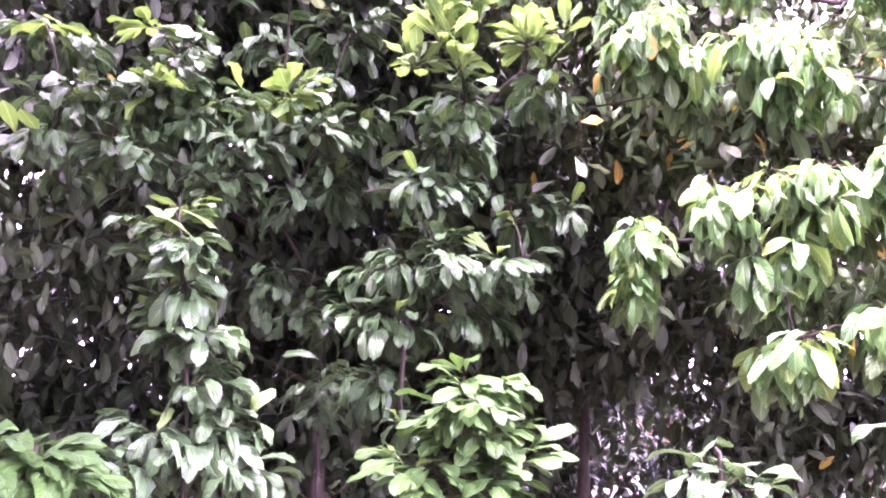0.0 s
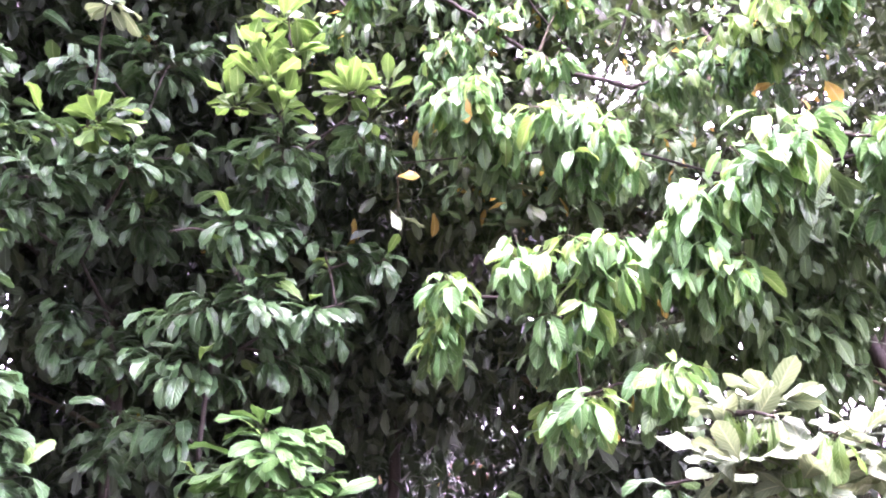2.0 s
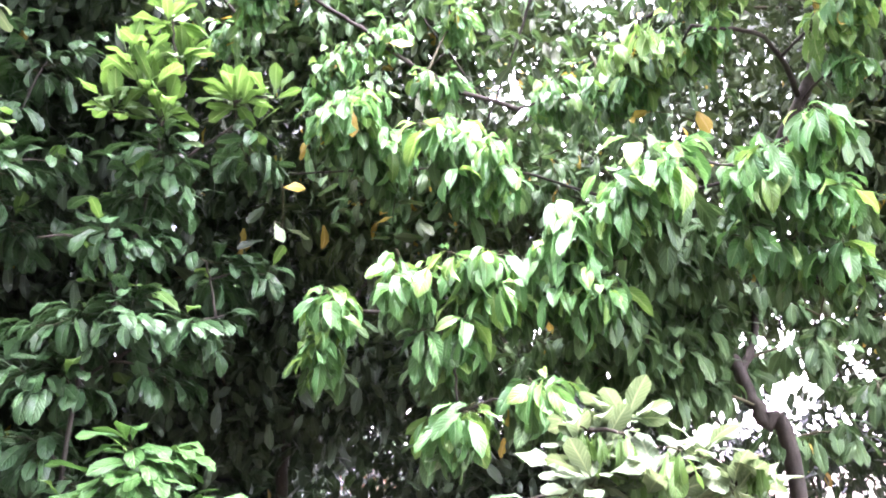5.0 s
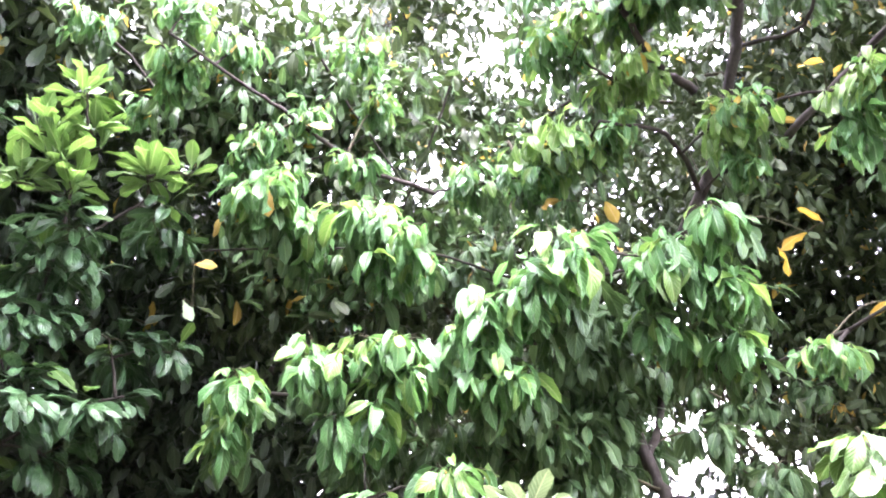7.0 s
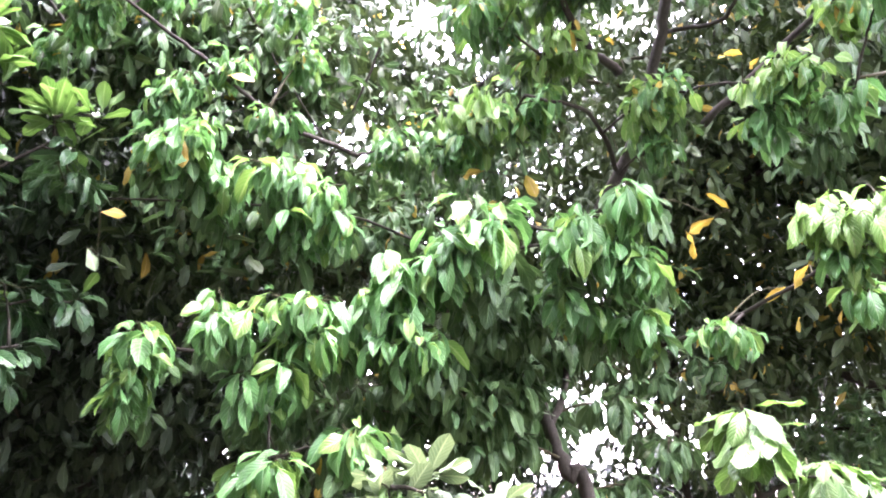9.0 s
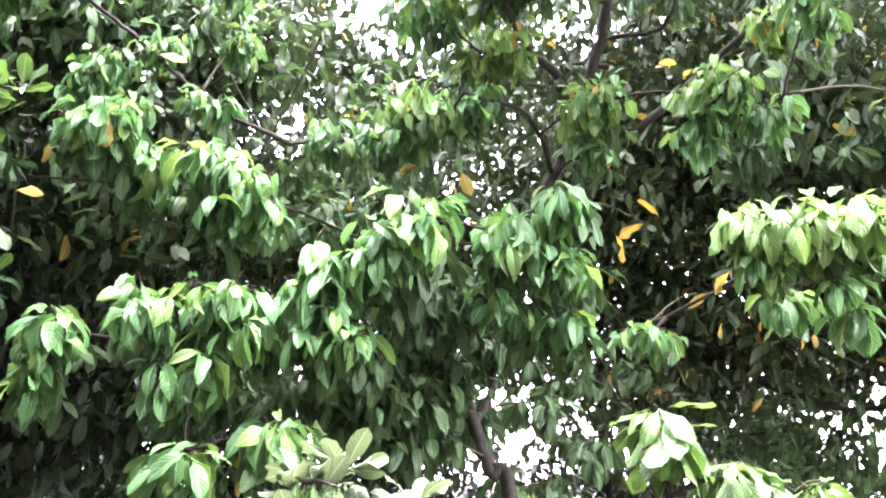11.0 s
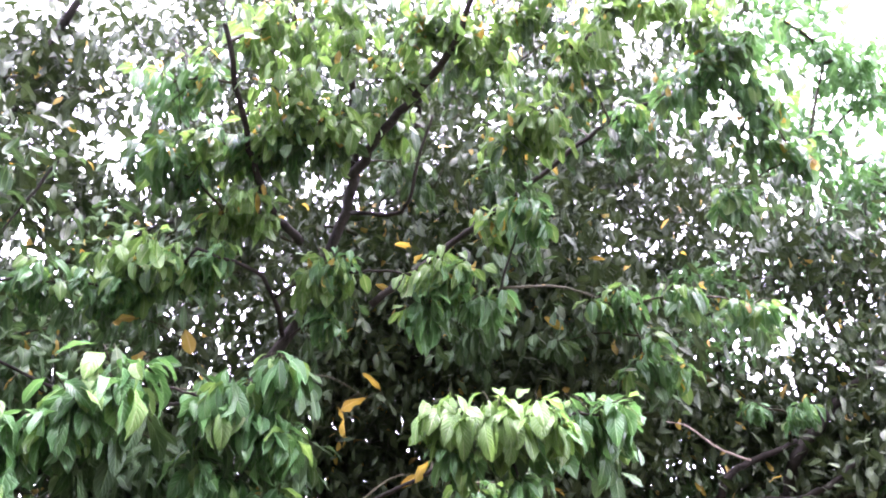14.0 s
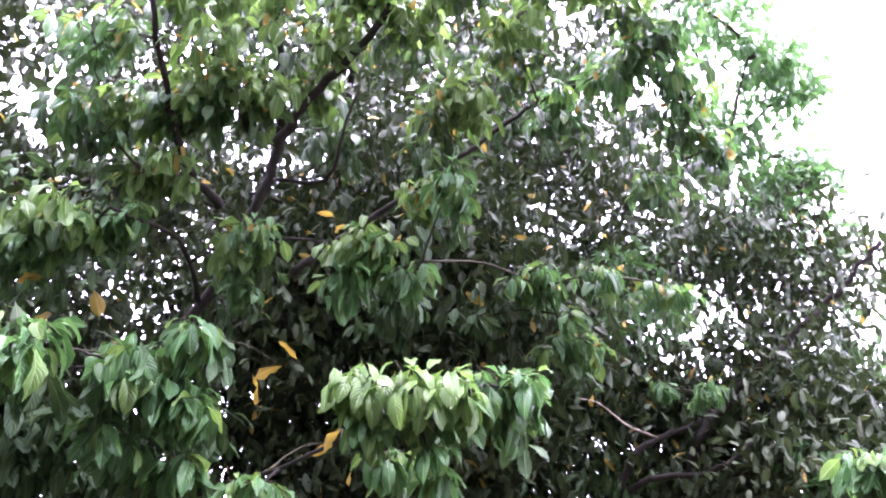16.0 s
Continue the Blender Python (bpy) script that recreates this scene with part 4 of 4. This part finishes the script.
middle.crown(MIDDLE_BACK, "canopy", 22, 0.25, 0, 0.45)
middle.finish()

right = Plant("dark_tree", (4.38, 3.50, 0.0), "tree with dark leaves and yellowing sprigs against the sky", group="trees behind")
right.limb([(4.38, 3.50, 0.0), (4.38, 3.47, 2.25), (4.25, 3.45, 3.32), (4.41, 2.97, 4.32), (4.23, 2.72, 5.26), (3.56, 1.97, 6.36)], 0.045, 0.025, "trunk", 10, 0.12)
right.limb([(4.25, 3.45, 3.32), (4.23, 2.64, 3.60), (4.51, 1.68, 3.63)], 0.03, 0.012)
right.limb([(4.38, 3.46, 2.36), (4.06, 3.47, 2.56), (3.79, 3.57, 2.66)], 0.03, 0.02)
RIGHT = [
    (4.27, 2.90, 3.69, 0.68, 0.48, 76),
    (4.46, 1.96, 3.94, 0.85, 0.58, 111),
    (4.33, 2.42, 4.59, 1.04, 0.42, 76),
    (4.37, 2.90, 2.72, 0.43, 0.27, 41),
    (4.57, 2.14, 2.85, 0.48, 0.30, 46),
    (4.55, 3.11, 2.24, 0.24, 0.24, 17),
    (4.47, 1.52, 3.32, 0.43, 0.54, 59),
    (3.05, 4.40, 4.62, 0.60, 0.20, 22),
    (3.43, 4.16, 4.39, 0.54, 0.36, 35),
    (4.60, 2.41, 4.25, 0.83, 0.50, 88),
]
right.crown(RIGHT, yellow=0.035, length=0.105)
RIGHT_TOP = [
    (4.71, 1.97, 5.26, 0.98, 0.58, 72),
    (5.55, 1.23, 5.22, 0.62, 0.48, 39),
    (3.86, 3.05, 6.00, 1.19, 0.57, 39),
    (3.23, 3.67, 5.93, 0.71, 0.57, 20),
    (4.67, 1.18, 6.02, 0.92, 0.55, 46),
]
right.crown(RIGHT_TOP, length=0.1)
RIGHT_FILL = [
    (3.09, 3.69, 3.15, 0.48, 0.26, 18),
    (3.88, 3.19, 3.30, 0.62, 0.54, 42),
    (3.39, 3.61, 4.80, 0.39, 0.30, 8),
    (2.71, 4.08, 2.75, 0.45, 0.30, 25),
    (3.56, 3.15, 4.45, 0.60, 0.44, 13),
    (4.87, 1.88, 3.79, 0.64, 0.36, 32),
    (5.37, 1.83, 4.77, 0.74, 0.46, 25),
    (3.18, 3.65, 3.66, 0.77, 0.39, 32),
    (5.62, 1.28, 4.20, 0.54, 0.27, 11),
    (3.79, 2.45, 6.19, 1.15, 0.55, 32),
    (2.88, 3.45, 6.06, 0.55, 0.46, 15),
]
right.crown(RIGHT_FILL, length=0.105)
RIGHT_LOW = [
    (4.02, 3.08, 2.19, 0.45, 0.45, 16),
    (3.58, 3.48, 2.54, 0.52, 0.19, 12),
    (4.88, 2.11, 2.55, 0.50, 0.27, 12),
    (4.80, 2.71, 2.46, 0.52, 0.28, 10),
    (4.17, 3.11, 4.07, 0.83, 0.46, 26),
    (4.79, 2.54, 5.08, 1.15, 0.55, 33),
    (3.75, 4.00, 5.05, 0.70, 0.35, 10),
    (1.50, 3.96, 3.39, 0.68, 0.41, 30),
    (0.97, 3.97, 3.66, 0.68, 0.41, 23),
]
RIGHT_DEEP = [
    (5.60, 1.61, 3.49, 0.40, 0.20, 24),
    (6.02, 1.31, 3.56, 0.30, 0.15, 16),
    (5.77, 1.73, 3.97, 0.40, 0.25, 22),
    (4.40, 3.53, 3.05, 0.45, 0.30, 34),
    (4.93, 3.22, 2.91, 0.40, 0.25, 26),
    (3.97, 4.03, 2.82, 0.40, 0.20, 20),
    (5.28, 3.08, 3.35, 0.45, 0.25, 26),
    (6.02, 2.46, 3.17, 0.50, 0.30, 30),
]
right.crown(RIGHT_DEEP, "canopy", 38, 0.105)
right.crown(RIGHT_LOW, yellow=0.02, length=0.105)
RIGHT_BACK = [
    (6.30, 4.22, 4.63, 1.31, 1.01, 38),
    (6.98, 3.20, 4.50, 1.19, 1.31, 45),
    (7.22, 3.62, 2.91, 0.95, 0.48, 30),
    (5.11, 4.82, 5.71, 1.67, 1.01, 30),
    (5.50, 4.13, 5.15, 0.90, 0.55, 22),
    (6.34, 3.18, 5.82, 1.49, 1.01, 42),
    (5.99, 4.67, 4.55, 1.79, 0.60, 28),
    (6.97, 3.23, 4.58, 1.49, 0.60, 28),
    (5.11, 3.45, 7.04, 1.67, 0.89, 38),
    (6.13, 2.04, 6.84, 0.89, 0.89, 20),
    (8.10, 1.18, 3.34, 1.79, 0.60, 38),
]
RIGHT_SCREEN = [
    (6.69, 1.06, 5.59, 0.61, 0.67, 15),
    (6.99, 1.54, 4.78, 0.56, 0.56, 13),
    (7.01, 0.82, 5.07, 0.39, 0.28, 4),
    (6.62, 4.59, 2.88, 0.54, 0.48, 14),
    (7.00, 4.14, 2.23, 0.89, 0.36, 14),
    (2.17, 5.01, 5.75, 0.42, 0.35, 8),
    (3.14, 4.66, 6.72, 0.67, 0.45, 12),
    (6.91, 1.74, 5.45, 0.50, 0.45, 12),
    (7.60, 1.20, 4.80, 0.45, 0.30, 6),
    (3.77, 4.73, 6.18, 0.60, 0.40, 9),
]
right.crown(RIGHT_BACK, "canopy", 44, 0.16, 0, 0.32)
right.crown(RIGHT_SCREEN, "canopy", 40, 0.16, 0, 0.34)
right.finish()

far = Plant("dark_tree", (5.46, 0.81, 0.0), "dark-leaved tree with bent grey limbs and a bare pale twig", group="trees behind")
far.limb([(5.46, 0.81, 0.0), (5.45, 0.71, 2.47), (5.40, 0.61, 2.87), (5.47, 0.36, 3.18), (5.62, -0.02, 3.51), (5.73, -0.34, 3.81), (5.71, -0.67, 4.10)], 0.05, 0.016, "trunk", 9, 0.12)
far.limb([(5.14, 1.17, 2.27), (5.13, 1.08, 2.55), (5.13, 0.94, 2.78), (5.25, 0.78, 2.89), (5.38, 0.58, 2.99)], 0.028, 0.016)
far.limb([(5.14, 1.09, 2.52), (5.08, 0.87, 2.60), (5.25, 0.50, 2.66), (5.45, 0.24, 2.88)], 0.025, 0.014)
far.limb([(5.05, 0.79, 2.84), (4.90, 0.92, 2.89), (4.73, 1.03, 3.00), (4.59, 1.12, 3.01)], 0.007, 0.003, "twig", material=PALE_TWIG, label="bare pale twig")
far.limb([(4.57, 2.40, 2.36), (4.68, 2.23, 2.26), (4.81, 2.00, 2.18), (4.93, 1.73, 2.22)], 0.03, 0.02)
FAR = [
    (6.00, 0.85, 3.21, 0.61, 0.26, 46),
    (6.13, 0.16, 3.08, 0.75, 0.31, 62),
    (6.08, 0.93, 2.75, 0.75, 0.35, 64),
    (5.62, 0.08, 2.62, 0.67, 0.32, 44),
    (5.70, 0.25, 3.50, 0.46, 0.17, 16),
    (5.78, 0.44, 4.35, 0.49, 0.27, 20),
    (6.00, -0.13, 3.95, 0.45, 0.27, 20),
    (5.66, -0.37, 3.02, 0.24, 0.20, 16),
    (6.29, -0.62, 4.28, 0.24, 0.19, 6),
    (6.19, -0.09, 4.50, 0.24, 0.24, 10),
    (5.78, 1.63, 3.21, 0.53, 0.26, 20),
    (5.13, 1.81, 2.86, 0.47, 0.32, 24),
]
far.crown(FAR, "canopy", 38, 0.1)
FAR_EDGE = [
    (5.42, -0.18, 5.77, 0.24, 0.19, 8),
    (5.79, 0.14, 5.22, 0.29, 0.43, 14),
    (5.71, -0.41, 5.72, 0.15, 0.12, 4),
    (6.32, -0.40, 5.14, 0.18, 0.28, 6),
    (6.61, -0.42, 4.56, 0.23, 0.13, 5),
    (5.90, 0.99, 4.33, 0.37, 0.23, 10),
    (5.69, 1.03, 3.75, 0.30, 0.15, 8),
    (6.17, 0.11, 4.54, 0.43, 0.24, 12),
    (5.19, 0.07, 6.03, 0.38, 0.24, 12),
    (5.85, -0.32, 5.53, 0.20, 0.25, 8),
    (6.20, -0.13, 4.95, 0.25, 0.34, 12),
    (5.74, -0.27, 2.58, 0.40, 0.24, 20),
    (5.90, -0.78, 2.76, 0.42, 0.62, 24),
]
# Bright haze at the crown's edge is put into a lighter leaf colour.
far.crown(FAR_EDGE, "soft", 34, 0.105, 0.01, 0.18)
FAR_BACK = [
    (6.75, 0.61, 4.59, 0.68, 0.42, 9),
    (6.98, 0.03, 4.15, 0.52, 0.31, 12),
    (6.58, 0.13, 5.05, 0.36, 0.42, 7),
    (6.80, 1.45, 3.70, 0.55, 0.26, 18),
    (6.73, -0.23, 3.64, 0.39, 0.25, 12),
]
# Lighter leaf colour than the crown's, standing for light on these clumps.
far.crown(FAR_BACK, "deep", 30, 0.13, 0, 0.3)
FAR_LOW = [
    (5.43, 1.55, 2.20, 0.60, 0.24, 28),
    (4.92, 2.17, 1.89, 0.46, 0.23, 22),
    (4.81, 2.75, 2.06, 0.40, 0.20, 12),
    (5.49, 1.77, 2.73, 0.37, 0.21, 12),
    (5.64, 1.36, 2.61, 0.42, 0.29, 18),
    (5.35, 1.15, 2.09, 0.39, 0.31, 20),
]
# Light on the lower clumps is likewise put into a lighter leaf.
far.crown(FAR_LOW, "deep", 38, 0.1)
FAR_TIPS = [
    (4.50, 1.46, 2.15, 0.15, 0.12, 5),
    (4.55, 1.35, 2.01, 0.13, 0.10, 4),
    (4.72, 1.05, 2.36, 0.10, 0.07, 3),
    (4.68, 0.91, 2.15, 0.12, 0.07, 3),
    (5.06, 0.47, 3.09, 0.15, 0.09, 4),
    (5.01, 0.69, 3.11, 0.11, 0.07, 2),
]
far.spray(FAR_TIPS, "soft", "droop", 9, 0.1, 0.02, objects=False)
far.finish(fine=True)

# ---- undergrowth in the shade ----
# Default leaf colour is the one darkened for shade.
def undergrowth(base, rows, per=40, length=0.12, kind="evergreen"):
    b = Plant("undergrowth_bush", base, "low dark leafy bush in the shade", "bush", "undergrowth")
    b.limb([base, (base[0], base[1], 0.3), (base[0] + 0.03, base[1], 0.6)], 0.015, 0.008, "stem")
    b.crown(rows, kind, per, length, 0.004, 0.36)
    b.finish()


undergrowth((-3.14, 5.64, 0.0), [
    (-3.20, 5.65, 1.29, 1.26, 0.44, 34),
    (-2.46, 5.44, 1.00, 0.89, 0.40, 26),
])
undergrowth((-1.61, 6.24, 0.0), [
    (-1.65, 6.27, 1.17, 1.26, 0.44, 34),
    (-1.10, 5.85, 0.87, 1.12, 0.40, 28),
])
undergrowth((0.44, 6.42, 0.0), [
    (0.31, 6.48, 1.20, 0.87, 0.53, 30),
    (0.77, 6.11, 0.84, 0.60, 0.28, 14),
    (1.55, 8.29, 1.00, 0.60, 0.35, 12),
    (1.98, 7.10, 1.13, 0.55, 0.30, 10),
])
undergrowth((2.19, 5.00, 0.0), [
    (2.23, 5.02, 1.25, 0.61, 0.45, 28),
    (1.99, 5.41, 0.93, 0.39, 0.22, 10),
    (3.17, 4.64, 1.76, 0.83, 0.50, 30),
])
undergrowth((2.55, 11.2, 0.0), [
    (1.60, 11.0, 1.10, 0.90, 0.90, 40),
    (2.70, 11.4, 1.40, 0.80, 0.70, 34),
    (3.90, 11.2, 1.10, 0.90, 0.90, 40),
], 30, 0.3)
undergrowth((4.49, 4.08, 0.0), [
    (4.38, 4.20, 1.54, 0.89, 0.27, 16),
    (4.99, 3.50, 1.65, 0.67, 0.36, 14),
])
undergrowth((2.70, 5.50, 0.0), [
    (1.50, 6.60, 0.70, 0.40, 0.30, 16),
    (2.11, 5.68, 1.15, 0.40, 0.30, 24),
    (2.72, 5.66, 1.25, 0.45, 0.32, 28),
    (2.98, 5.12, 1.45, 0.35, 0.28, 24),
    (3.38, 5.04, 1.36, 0.40, 0.28, 24),
    (3.75, 4.86, 1.45, 0.35, 0.22, 16),
])
undergrowth((5.56, 3.08, 0.0), [
    (5.58, 3.05, 1.76, 1.15, 0.28, 22),
    (4.72, 4.18, 1.68, 0.69, 0.18, 8),
])
undergrowth((2.64, 5.91, 0.0), [
    (2.47, 6.00, 1.72, 1.06, 0.29, 16),
])

# ---- far ground things seen under the trees ----
bush = Plant("dry_bush", (2.36, 8.64, 0.0), "dry brown twiggy bush under the trees", "bush")
bush.limb([(2.36, 8.64, 0.0), (2.38, 8.66, 1.00), (2.39, 8.67, 1.18)], 0.03, 0.01, "stem")
bush.crown([
    (2.39, 8.67, 1.15, 0.33, 0.27, 10),
], "brown", 30, 0.1, 0, 0.2)
bush.finish()


def tarpaulin(at, wide, high):
    """A plastic sheet drooping over a low heap."""
    verts, faces, n = [], [], 14
    for i in range(n + 1):
        for j in range(n + 1):
            u, v = i / n * 2 - 1, j / n * 2 - 1
            h = high * max(0, 1 - max(abs(u), abs(v)) ** 2.6)
            verts.append((u * wide, v * wide * 0.7, h + 0.05 * noise.noise(Vector((u * 2.3, v * 2.3, 4)))))
    for i in range(n):
        for j in range(n):
            a = i * (n + 1) + j
            faces.append([a, a + n + 1, a + n + 2, a + 1])
    ob = new("tarpaulin", mesh_of("tarpaulin", verts, faces, BLUE))
    ob.location = at
    tagged(ob, "pale blue plastic tarpaulin over a low heap", "tarpaulin")


tarpaulin((4.11, 14.34, 0.0), 0.55, 0.7)


tarpaulin((2.72, 9.5, 0.0), 0.42, 0.92)
